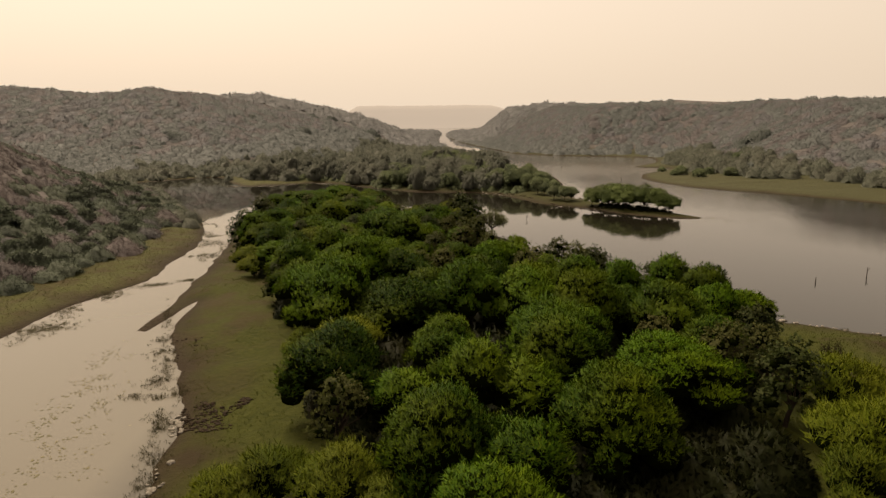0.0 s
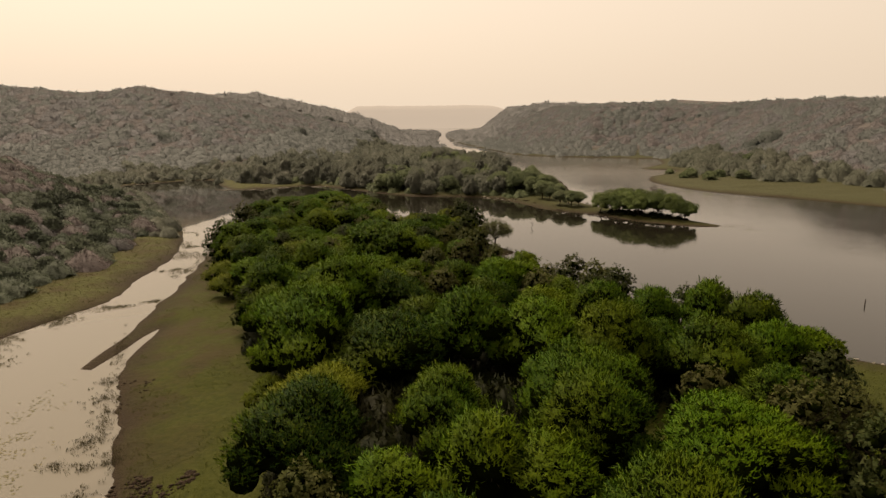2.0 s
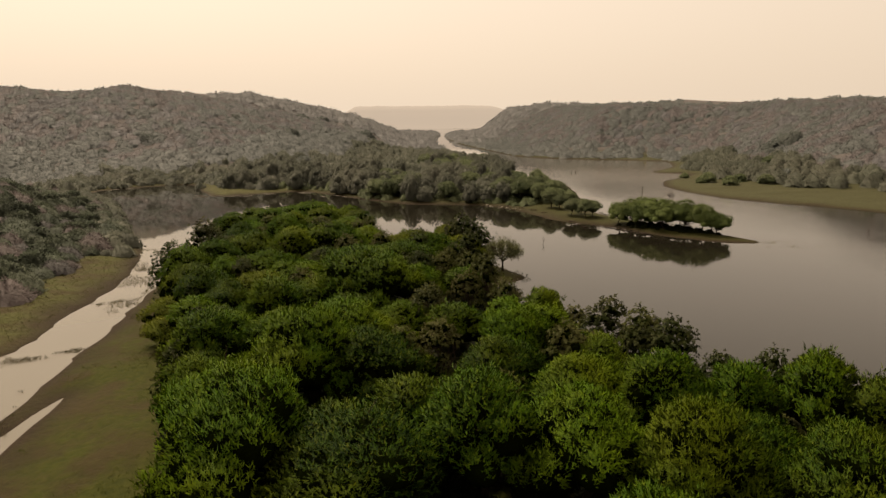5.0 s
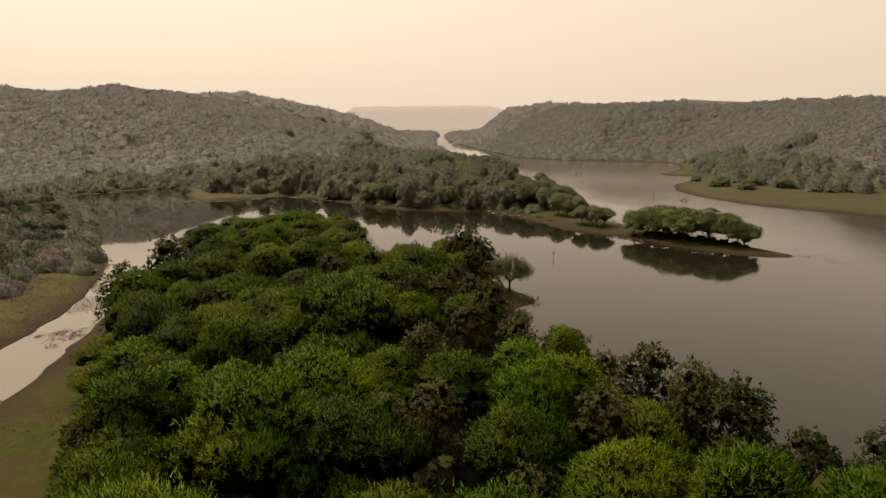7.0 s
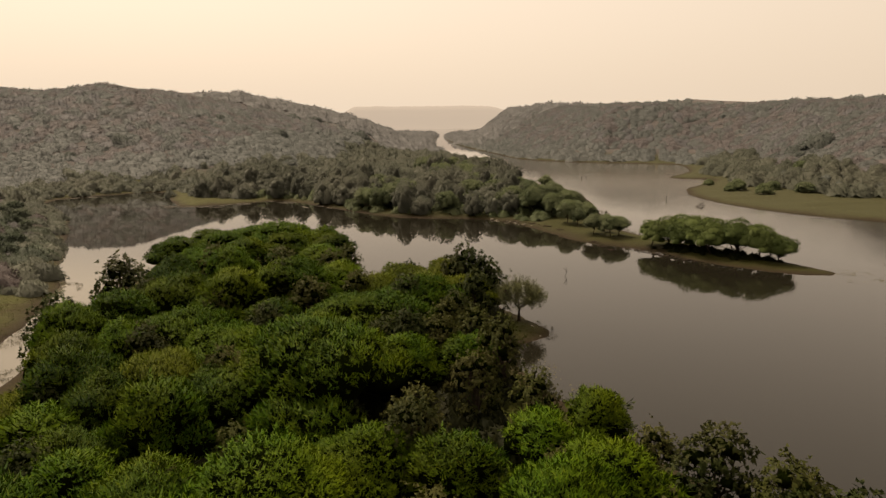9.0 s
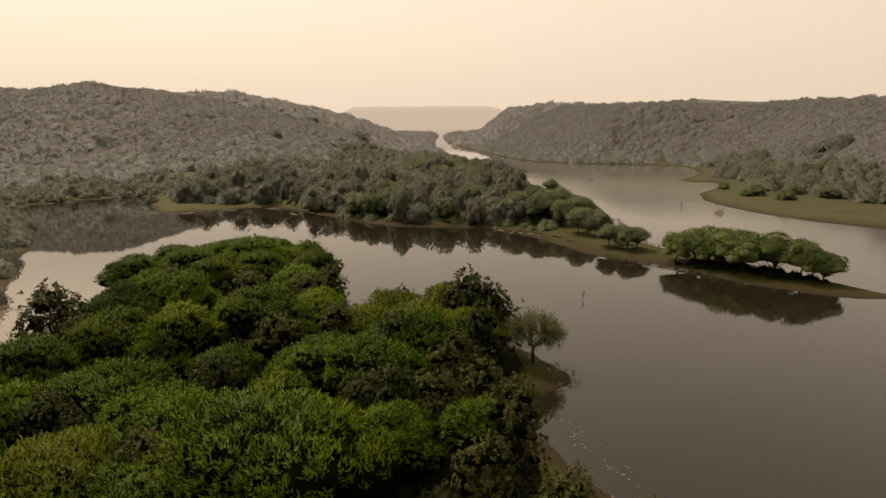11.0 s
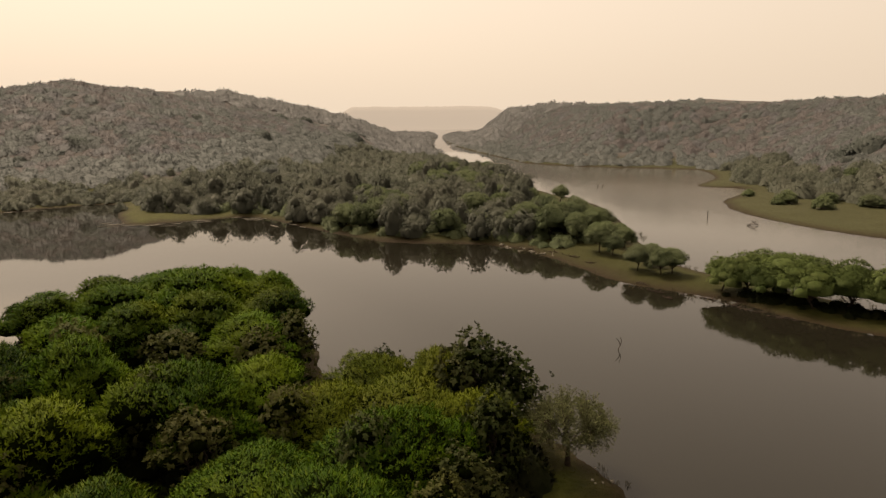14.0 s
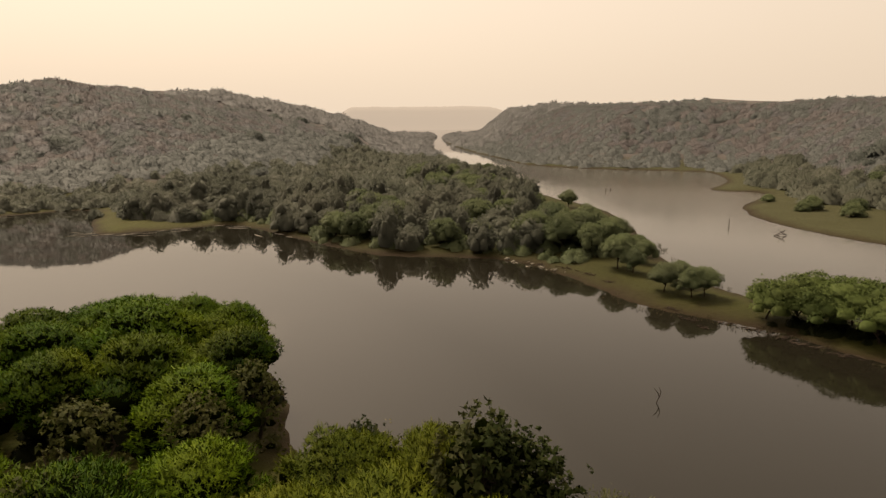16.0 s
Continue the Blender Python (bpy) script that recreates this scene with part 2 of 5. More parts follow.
def water_material():
    mat, nt, bsdf, out = material("lake_water")
    p = position(nt)
    bsdf.inputs["Roughness"].default_value = 0.05
    bsdf.inputs["IOR"].default_value = 1.333
    sep = nt.nodes.new("ShaderNodeSeparateXYZ")
    nt.links.new(p, sep.inputs[0])
    wide = nt.nodes.new("ShaderNodeMapRange")          # the open lake to the east lies in the wind, the channels are sheltered
    nt.links.new(sep.outputs["X"], wide.inputs["Value"])
    wide.inputs["From Min"].default_value, wide.inputs["From Max"].default_value = 15.0, 75.0
    wide.inputs["To Min"].default_value, wide.inputs["To Max"].default_value = 0.03, 1.0
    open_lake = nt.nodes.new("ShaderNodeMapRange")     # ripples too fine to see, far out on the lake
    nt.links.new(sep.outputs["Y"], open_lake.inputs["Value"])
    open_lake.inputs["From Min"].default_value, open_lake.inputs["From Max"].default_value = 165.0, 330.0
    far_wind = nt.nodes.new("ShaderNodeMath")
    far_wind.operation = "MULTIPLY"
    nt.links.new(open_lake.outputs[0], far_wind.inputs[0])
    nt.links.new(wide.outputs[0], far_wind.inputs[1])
    lee = nt.nodes.new("ShaderNodeMapRange")           # still again where the lake narrows
    nt.links.new(sep.outputs["Y"], lee.inputs["Value"])
    lee.inputs["From Min"].default_value, lee.inputs["From Max"].default_value = 400.0, 300.0
    lee.inputs["To Min"].default_value = 0.12
    gust = nt.nodes.new("ShaderNodeMath")
    gust.operation = "MULTIPLY"
    nt.links.new(far_wind.outputs[0], gust.inputs[0])
    nt.links.new(lee.outputs[0], gust.inputs[1])
    ripple = nt.nodes.new("ShaderNodeMapRange")
    nt.links.new(gust.outputs[0], ripple.inputs["Value"])
    ripple.inputs["To Min"].default_value, ripple.inputs["To Max"].default_value = 0.025, 0.24
    nt.links.new(ripple.outputs[0], bsdf.inputs["Roughness"])
    clear = ramp(nt, noise_tex(nt, 0.02, 3.0, 0.5, p), [(0.35, (0.0090, 0.0080, 0.0052)), (0.7, (0.0130, 0.0115, 0.0080))])
    shoal = nt.nodes.new("ShaderNodeMapRange")         # the shallow, muddy western channel, also painted pale for the sky it mirrors
    nt.links.new(sep.outputs["X"], shoal.inputs["Value"])
    shoal.inputs["From Min"].default_value, shoal.inputs["From Max"].default_value = -16.0, -24.0
    north = nt.nodes.new("ShaderNodeMapRange")
    nt.links.new(sep.outputs["Y"], north.inputs["Value"])
    north.inputs["From Min"].default_value, north.inputs["From Max"].default_value = 180.0, 148.0
    mud_and_sheen = nt.nodes.new("ShaderNodeMath")
    mud_and_sheen.operation = "MULTIPLY"
    nt.links.new(shoal.outputs[0], mud_and_sheen.inputs[0])
    nt.links.new(north.outputs[0], mud_and_sheen.inputs[1])
    lake_sheen = mix(nt, far_wind.outputs[0], clear, (0.070, 0.060, 0.045))        # open lake painted paler in place of sky mirrored by ripples
    nt.links.new(mix(nt, mud_and_sheen.outputs[0], lake_sheen, (0.100, 0.088, 0.064)), bsdf.inputs["Base Color"])
    small = noise_tex(nt, 1.3, 3.0, 0.55, p)
    slow = noise_tex(nt, 0.12, 3.0, 0.5, p)
    breeze = ramp(nt, noise_tex(nt, 0.018, 2.0, 0.5, p), [(0.40, (0.25, 0.25, 0.25)), (0.62, (1, 1, 1))])
    wind = mix(nt, 1.0, breeze, wide.outputs[0], "MULTIPLY")
    bump(nt, bsdf, mix(nt, 1.0, mix(nt, 0.2, small, slow), wind, "MULTIPLY"), 0.16, 0.25)
    return mat


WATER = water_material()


def far_material():
    """Distance seen through kilometres of dust: a plain backdrop that glows for haze."""
    mat, nt, bsdf, out = material("far_distance")
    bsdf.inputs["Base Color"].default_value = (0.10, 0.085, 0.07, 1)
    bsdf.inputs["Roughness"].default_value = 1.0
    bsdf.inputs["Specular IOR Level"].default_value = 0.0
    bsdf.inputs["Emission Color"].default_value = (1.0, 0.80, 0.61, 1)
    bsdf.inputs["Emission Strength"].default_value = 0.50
    return mat


FAR = far_material()


# ---- helpers for meshes ----
def mesh_from(name, verts, faces, mats, smooth=False):
    me = bpy.data.meshes.new(name)
    verts = np.asarray(verts, dtype=np.float32)
    faces = np.asarray(faces, dtype=np.int32)
    k = faces.shape[1]
    me.vertices.add(len(verts))
    me.vertices.foreach_set("co", verts.ravel())
    me.loops.add(faces.size)
    me.loops.foreach_set("vertex_index", faces.ravel())
    me.polygons.add(len(faces))
    me.polygons.foreach_set("loop_start", np.arange(0, faces.size, k, dtype=np.int32))
    me.polygons.foreach_set("loop_total", np.full(len(faces), k, dtype=np.int32))
    if smooth:
        me.polygons.foreach_set("use_smooth", np.ones(len(faces), dtype=bool))
    for m in mats:
        me.materials.append(m)
    me.update(calc_edges=True)
    return me


def part(name, me, parent, label=""):
    ob = new(name, me)
    ob.parent = parent
    if label:
        ob["label"] = label
    return ob


def merge(chunks):
    """Joins (verts, faces) chunks with faces of one size."""
    vs, fs, n = [], [], 0
    for v, f in chunks:
        vs.append(np.asarray(v, float))
        fs.append(np.asarray(f, int) + n)
        n += len(v)
    return np.concatenate(vs), np.concatenate(fs)


def ico(sub):
    bm = bmesh.new()
    bmesh.ops.create_icosphere(bm, subdivisions=sub, radius=1.0)
    v = np.array([p.co[:] for p in bm.verts])
    f = np.array([[q.index for q in p.verts] for p in bm.faces])
    bm.free()
    return v, f


ICO1, ICO2 = ico(1), ico(2)


def tube(points, radii, sides=6):
    """A tapered limb along points, as quads."""
    pts = np.asarray(points, float)
    n = len(pts)
    tang = np.gradient(pts, axis=0)
    tang /= np.linalg.norm(tang, axis=1)[:, None] + 1e-9
    ref = np.array([0.31, 0.87, 0.12])
    a = np.cross(tang, ref)
    a /= np.linalg.norm(a, axis=1)[:, None] + 1e-9
    b = np.cross(tang, a)
    ang = np.linspace(0, 2 * np.pi, sides, endpoint=False)
    ring = a[:, None, :] * np.cos(ang)[None, :, None] + b[:, None, :] * np.sin(ang)[None, :, None]
    v = (pts[:, None, :] + ring * np.asarray(radii, float)[:, None, None]).reshape(-1, 3)
    f = []
    for i in range(n - 1):
        for j in range(sides):
            k = (j + 1) % sides
            f.append((i * sides + j, i * sides + k, (i + 1) * sides + k, (i + 1) * sides + j))
    return v, np.array(f)


def sprigs(rng, pos, way, length, width, droop=0.15, spike=False, face=None):
    """Leaf sprays: one thin diamond or spike each, from pos along way, turned to face outward."""
    n = len(pos)
    side = np.cross(way, rng.normal(size=(n, 3)) if face is None else face + rng.normal(0, 0.45, (n, 3)))
    side /= np.linalg.norm(side, axis=1)[:, None] + 1e-9
    ln = length * rng.uniform(0.6, 1.3, n)[:, None]
    wd = width * rng.uniform(0.7, 1.3, n)[:, None]
    tip = pos + way * ln
    tip[:, 2] -= droop * ln[:, 0]
    if face is not None:
        away = (np.cross(side, way) * face).sum(1) < 0
        side[away] *= -1
    if spike:
        q = pos + way * ln * 0.25
        i = 3 * np.arange(n)
        return np.stack([q - side * wd * 0.5, q + side * wd * 0.5, tip], 1).reshape(-1, 3), np.stack([i, i + 1, i + 2, i + 2], 1)
    mid = pos + way * ln * 0.5
    v = np.stack([pos, mid + side * wd * 0.5, tip, mid - side * wd * 0.5], 1).reshape(-1, 3)
    f = np.arange(4 * n).reshape(-1, 4)
    return v, f


def set_normals(me, normals):
    """Shades foliage by the crown that it belongs to."""
    a = me.attributes.new("custom_normal", "FLOAT_VECTOR", "POINT")
    a.data.foreach_set("vector", np.asarray(normals, np.float32).ravel())
    me.polygons.foreach_set("use_smooth", np.ones(len(me.polygons), dtype=bool))
    me.update()


def unit(v):
    return v / (np.linalg.norm(v, axis=-1, keepdims=True) + 1e-9)


def on_lumps(rng, lumps, n, low=-0.25, shell=0.12, power=1.5):
    """Points and outward directions on the outside of a union of ellipsoids."""
    c = np.array([l[0] for l in lumps])
    r = np.array([l[1] for l in lumps])
    area = (r[:, 0] * r[:, 1]) ** 0.8 * (r[:, 2]) ** 0.4
    got_p, got_d = [], []
    need = n
    while need > 0:
        k = rng.choice(len(lumps), size=need * 2, p=area / area.sum())
        d = unit(rng.normal(size=(need * 2, 3)))
        d = d[rng.random(len(d)) < np.clip((d[:, 2] - low) / (0.75 - low), 0, 1) ** power]
        k = k[: len(d)]
        p = c[k] + d * r[k] * (1 - shell * rng.random((len(d), 1)) ** 1.5)
        inside = np.zeros(len(p), bool)
        for cc, rr in zip(c, r):
            inside |= (((p - cc) / rr) ** 2).sum(1) < 0.66
        p, d = p[~inside][:need], unit(d / r[k])[~inside][:need]
        got_p.append(p)
        got_d.append(d)
        need -= len(p)
    return np.concatenate(got_p), np.concatenate(got_d)


def limbs(rng, height, spread, lumps, radius, forks):
    """Trunk that forks low, with a limb into each of some lumps."""
    fork = height * rng.uniform(0.16, 0.26)
    lean = rng.normal(0, 0.05, 2) * height
    chunks = [tube([(0, 0, -0.3), (0.02, 0.0, 0.1), (lean[0] * 0.4, lean[1] * 0.4, fork * 0.6), (lean[0], lean[1], fork)],
                   [radius * 1.5, radius * 1.15, radius, radius * 0.9], 8)]
    for i in range(min(forks, len(lumps))):
        c = np.array(lumps[i][0])
        a = np.array([lean[0], lean[1], fork * rng.uniform(0.8, 1.0)])
        m1 = a + (c - a) * 0.35 + rng.normal(0, 0.06, 3) * height + np.array([0, 0, 0.04 * height])
        m2 = a + (c - a) * 0.7 + rng.normal(0, 0.05, 3) * height
        chunks.append(tube([a, m1, m2, c], [radius * 0.62, radius * 0.45, radius * 0.28, radius * 0.10], 4))
        for _ in range(2):
            e = c + rng.normal(0, 0.10, 3) * spread * 2
            chunks.append(tube([m2, (m2 + e) / 2 + rng.normal(0, 0.05, 3) * height, e], [radius * 0.22, radius * 0.14, radius * 0.05], 3))
    return merge(chunks)


def dome_lumps(rng, radius, height, count, base):
    """One broad dome with billows round and upon it, as an acacia's crown."""
    sx, sy = rng.uniform(0.8, 1.25), rng.uniform(0.8, 1.25)
    deep = height - base
    out = [((0, 0, base + 0.42 * deep), (0.70 * radius * sx, 0.70 * radius * sy, 0.44 * deep))]
    for i in range(count):
        a = i * 2.399 + rng.uniform(-0.5, 0.5)
        q = math.sqrt((i + 0.5) / count) * rng.uniform(0.85, 1.12)
        rr = radius * 0.74 * q
        s = radius * rng.uniform(0.24, 0.42) * (1.1 - 0.25 * q)
        z = base + deep * (0.70 - 0.48 * q * q + rng.normal(0, 0.06))
        out.append(((rr * sx * math.cos(a), rr * sy * math.sin(a), z), (s * rng.uniform(0.9, 1.3), s * rng.uniform(0.9, 1.3), deep * rng.uniform(0.17, 0.27))))
    return out


def crown_mesh(name, rng, lumps, n, length, width, mat, up=0.55, low=-0.25, core=0.70, jitter=0.55, sub=ICO1, droop=0.15, shell=0.22, inner=None, tuft=7, ragged=0.1, power=1.5, spike=True, whole=0.5):
    """Tufts of leaves over lumps; whole is how far the shading follows the crown rather than the lump."""
    mid = np.mean([l[0] for l in lumps], 0)
    reach = np.max([np.abs(np.array(l[0]) - mid) + np.array(l[1]) for l in lumps], 0)
    mid = mid - np.array([0, 0, 0.6 * reach[2]])
    c, d = on_lumps(rng, lumps, max(1, n // tuft), low, shell, power)
    c = c + d * np.abs(rng.normal(0, ragged, (len(c), 1))) * rng.uniform(0.3, 1.8, (len(c), 1)) + rng.normal(0, ragged * 0.5, c.shape)
    lead = unit(d + np.array([0, 0, up]) + rng.normal(0, 0.25, d.shape))
    p = np.repeat(c, tuft, 0) + rng.normal(0, length * 0.22, (len(c) * tuft, 3))
    way = unit(np.repeat(lead, tuft, 0) + rng.normal(0, jitter, p.shape))
    out = unit(unit((p - mid) / reach ** 2) * whole + np.repeat(d, tuft, 0) * (1 - whole) + rng.normal(0, 0.10, p.shape))
    v, f = sprigs(rng, p - way * length * 0.3, way, length, width, droop, spike, out)
    normals = [np.repeat(out, len(v) // len(p), 0)]
    chunks = [(v, f)]
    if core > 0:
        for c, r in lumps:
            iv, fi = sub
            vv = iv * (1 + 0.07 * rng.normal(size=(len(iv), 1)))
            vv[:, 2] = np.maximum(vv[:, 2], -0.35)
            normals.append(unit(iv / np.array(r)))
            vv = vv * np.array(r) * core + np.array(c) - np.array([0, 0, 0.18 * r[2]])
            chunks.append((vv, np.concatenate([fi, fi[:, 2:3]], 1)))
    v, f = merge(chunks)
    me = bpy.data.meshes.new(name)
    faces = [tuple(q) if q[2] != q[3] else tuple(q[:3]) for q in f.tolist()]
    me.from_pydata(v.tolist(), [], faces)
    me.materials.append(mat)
    # with INNER the cores paint the shaded depth of the crown
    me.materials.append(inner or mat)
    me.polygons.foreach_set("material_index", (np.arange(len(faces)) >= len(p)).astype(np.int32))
    me.update()
    set_normals(me, np.concatenate(normals))
    return me


def tree(name, rng, lumps, trunk, crown, label, category="tree", group=""):
    base = new(name)
    base.empty_display_size = 0.5
    part("trunk", trunk, base, "dark bark trunk with forking limbs")
    part("crown", crown, base)
    return tagged(base, label, category, group)


# ---- the land ----
ISLAND = [(-14, -80), (-18, 15), (-20, 36), (-20.5, 42), (-22.8, 50), (-25.5, 55.6), (-27.6, 60.3), (-30.5, 65), (-32.1, 69.5), (-33.1, 75), (-33.5, 81.5), (-33.8, 82.0), (-33.9, 77), (-34.2, 73), (-35.0, 67.6), (-35.8, 67.6), (-36.5, 73.5), (-36.4, 78),
          (-37.3, 85.6), (-38.7, 93), (-38.6, 98), (-40.8, 108), (-43, 122), (-46, 132), (-49, 142), (-48, 153), (-43, 164), (-34, 170), (-24, 168),
          (-16, 160), (-12, 152), (-10.5, 145), (-7, 141), (0, 139.5), (8, 136), (11, 130.5), (14.6, 123), (9, 120), (6.5, 118), (9, 112),
          (12, 105), (17, 95), (24, 85), (30, 79), (39, 71.5), (49, 65), (75, 54), (130, 30), (190, -80)]
NORTH = [(-90, -120), (-72, 0), (-58, 40), (-50, 66), (-50.5, 78), (-48, 86), (-45.2, 95.2), (-47.2, 103), (-48, 112), (-48, 120), (-55, 143), (-64, 158), (-74, 174), (-84, 196),
         (-103, 227), (-131, 260), (-119, 274), (-104, 287), (-93, 268), (-84, 250), (-76, 239), (-67, 245), (-60, 249), (-53, 254), (-46, 252),
         (-26, 229), (-13, 217), (-8, 214), (9, 212), (16, 208), (21, 200), (25, 190), (28, 181), (33, 176), (40, 171), (46, 160), (56, 150),
         (64.5, 149.5)]
NORTH_EAST = [(62, 157), (53, 173), (45, 185), (41, 195), (43, 215), (48, 250), (49, 280), (38, 310), (30, 380), (18, 450), (8, 560), (-2, 720), (-9, 900),
              (-8, 1100), (2, 1320), (-20, 1800), (-5000, 1900), (-5000, -120)]
EAST = [(10, 1320), (10, 1000), (15, 830), (30, 649), (48, 518), (53, 471), (85, 434), (137, 412), (132, 393), (126, 366), (113, 344), (97, 324), (116, 314), (106, 300), (89, 280),
        (82, 255), (84, 240), (87, 227), (94, 213), (109, 198), (124, 173), (160, 110), (230, 40), (5000, -200), (5000, 1900), (40, 1800)]


def smoothed(poly, cut=0.25, times=1):
    p = np.array(poly, float)
    for _ in range(times):
        q = np.roll(p, -1, 0)
        p = np.stack([p * (1 - cut) + q * cut, p * cut + q * (1 - cut)], 1).reshape(-1, 2)
    return p


def inside_distance(poly, x, y):
    """Distance to the outline, positive inside."""
    p = np.asarray(poly, float)
    q = np.roll(p, -1, 0)
    best = np.full(x.shape, 1e18)
    odd = np.zeros(x.shape, bool)
    for (ax, ay), (bx, by) in zip(p, q):
        dx, dy = bx - ax, by - ay
        t = np.clip(((x - ax) * dx + (y - ay) * dy) / (dx * dx + dy * dy + 1e-9), 0, 1)
        best = np.minimum(best, (x - ax - t * dx) ** 2 + (y - ay - t * dy) ** 2)
        if ay != by:
            odd ^= ((ay > y) != (by > y)) & (x < (bx - ax) * (y - ay) / (by - ay) + ax)
    d = np.sqrt(best)
    return np.where(odd, d, -d)


def lattice(x, y, seed):
    """Smooth value noise in the plane, -1 to 1."""
    r = np.random.default_rng(seed).uniform(-1, 1, (256, 256))
    xi, yi = np.floor(x).astype(int), np.floor(y).astype(int)
    u, v = x - xi, y - yi
    u, v = u * u * (3 - 2 * u), v * v * (3 - 2 * v)
    g = lambda i, j: r[i % 256, j % 256]
    return (g(xi, yi) * (1 - u) + g(xi + 1, yi) * u) * (1 - v) + (g(xi, yi + 1) * (1 - u) + g(xi + 1, yi + 1) * u) * v


ISLAND_S, NORTH_S, EAST_S = smoothed(ISLAND), smoothed(NORTH + NORTH_EAST), smoothed(EAST)
HILL_NEAR = [(-80, -120), (-66, 60), (-61, 90), (-60, 108), (-64, 135), (-72, 160), (-86, 188), (-108, 218), (-140, 246), (-220, 262), (-700, 262), (-700, -120)]
HILL_WEST = [(-900, 285), (-200, 283), (-140, 292), (-100, 302), (-70, 330), (-46, 400), (-30, 500), (-28, 560), (-24, 660), (-28, 800), (-44, 1050),
             (-300, 1500), (-900, 1500)]
HILL_EAST = [(178, 150), (150, 205), (128, 245), (118, 275), (126, 320), (142, 375), (146, 425), (92, 452), (62, 480), (57, 525), (44, 650), (36, 800), (40, 1000), (70, 1400),
             (400, 1700), (1200, 1600), (1200, -100), (330, -60)]


def step(t):
    t = np.clip(t, 0, 1)
    return t * t * (3 - 2 * t)


def land_distance(x, y):
    wob = 0.9 * lattice(x / 4.0, y / 4.0, 3) + 0.5 * lattice(x / 1.7, y / 1.7, 4)
    wob = wob * step(np.hypot((x + 35) / 6, (y - 75) / 16) - 0.5)          # the mud bar lies smooth
    return np.maximum.reduce([inside_distance(ISLAND_S, x, y), inside_distance(NORTH_S, x, y), inside_distance(EAST_S, x, y)]) + wob * 0.35


def height(x, y):
    """Height of the ground over the lake."""
    x, y = np.asarray(x, float), np.asarray(y, float)
    isl = inside_distance(ISLAND_S, x, y)
    d = land_distance(x, y)
    z = np.where(d > 0, 1.0 * (1 - np.exp(-np.maximum(d, 0) / 5.0)), -1.8 * (1 - np.exp(np.minimum(d, 0) / 4.0)))
    rough = 0.22 * lattice(x / 6.0, y / 6.0, 5) + 0.09 * lattice(x / 1.9, y / 1.9, 6)
    z = z + np.where(d > 0, np.minimum(d / 6.0, 1), 0.15) * rough
    z = z + np.where(isl < 0, 0.035 * np.clip(d - 14, 0, 220), 0)
    bumps = 1 + 0.10 * lattice(x / 60.0, y / 60.0, 7) + 0.05 * lattice(x / 22.0, y / 22.0, 8)
    z = z + 21 * step((inside_distance(HILL_NEAR, x, y) + 2) / 62) * bumps
    z = z + np.interp(x, [-230, -150, -60], [40.5, 36.6, 30.5]) * step((inside_distance(HILL_WEST, x, y) + 2) / np.interp(x, [-150, -60], [155, 84])) * bumps
    z = z + np.interp(y, [200, 320, 650, 1250], [25, 26.5, 32, 42]) * step((inside_distance(HILL_EAST, x, y) + 2) / 84) * bumps
    return z


def axis(lo, hi, fine_lo, fine_hi, s, grow):
    mid = list(np.arange(fine_lo, fine_hi, s))
    up, q = [fine_hi], s
    while up[-1] < hi:
        q *= grow
        up.append(up[-1] + q)
    down, q = [fine_lo], s
    while down[-1] > lo:
        q *= grow
        down.append(down[-1] - q)
    return np.array(down[:0:-1] + mid + up)


GX, GY = axis(-4500, 4500, -72, 70, 1.2, 1.055), axis(-400, 4600, 24, 225, 1.2, 1.035)
_gx, _gy = np.meshgrid(GX, GY)
_gz = height(_gx, _gy)
_n = len(GX)
_i = (np.arange(len(GY) - 1)[:, None] * _n + np.arange(_n - 1)[None, :]).ravel()
ground = new("ground", mesh_from("ground", np.stack([_gx.ravel(), _gy.ravel(), _gz.ravel()], 1), np.stack([_i, _i + 1, _i + _n + 1, _i + _n], 1), [SOIL], smooth=True))
tagged(ground, "grassy and bare earth banks rising to dry hills", "ground", kind="structure")


def ground_z(x, y):
    return float(height(np.array([x]), np.array([y]))[0])


_w = [(-4600, -450, 0), (4600, -450, 0), (4600, 4700, 0), (-4600, 4700, 0)]
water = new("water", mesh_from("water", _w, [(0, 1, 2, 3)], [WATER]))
tagged(water, "calm brown-grey lake water mirroring the pale sky", "water", kind="structure")


# far flat-topped hills, kilometres away in the dust
def far_mesa(name, x0, x1, y, depth, top, label):
    xs = np.linspace(x0, x1, 90)
    rows = []
    u = (xs - x0) / (x1 - x0)
    prof = step(u / 0.16) * step((1 - u) / 0.30)
    for k, (dy, q) in enumerate(((0, -0.02), (depth * 0.25, 0.35), (depth * 0.5, 0.8), (depth * 0.7, 1.0), (depth * 1.6, 1.0), (depth * 2.2, -0.02))):
        z = top * q * prof * (1 + 0.02 * lattice(xs / 55.0, xs * 0 + k * 3.1, 21)) + (1.2 * lattice(xs / 9.0, xs * 0 + k, 22) if q > 0.9 else 0)
        rows.append(np.stack([xs, np.full_like(xs, y + dy), z - 0.5], 1))
    v = np.concatenate(rows)
    i = (np.arange(len(rows) - 1)[:, None] * 90 + np.arange(89)[None, :]).ravel()
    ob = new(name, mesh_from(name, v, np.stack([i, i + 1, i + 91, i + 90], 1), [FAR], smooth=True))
    return tagged(ob, label, "hill", kind="structure")


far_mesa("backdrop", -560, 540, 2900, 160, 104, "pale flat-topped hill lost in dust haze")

# ---- trees: one of each build, then copies ----
R = np.random.default_rng(11)


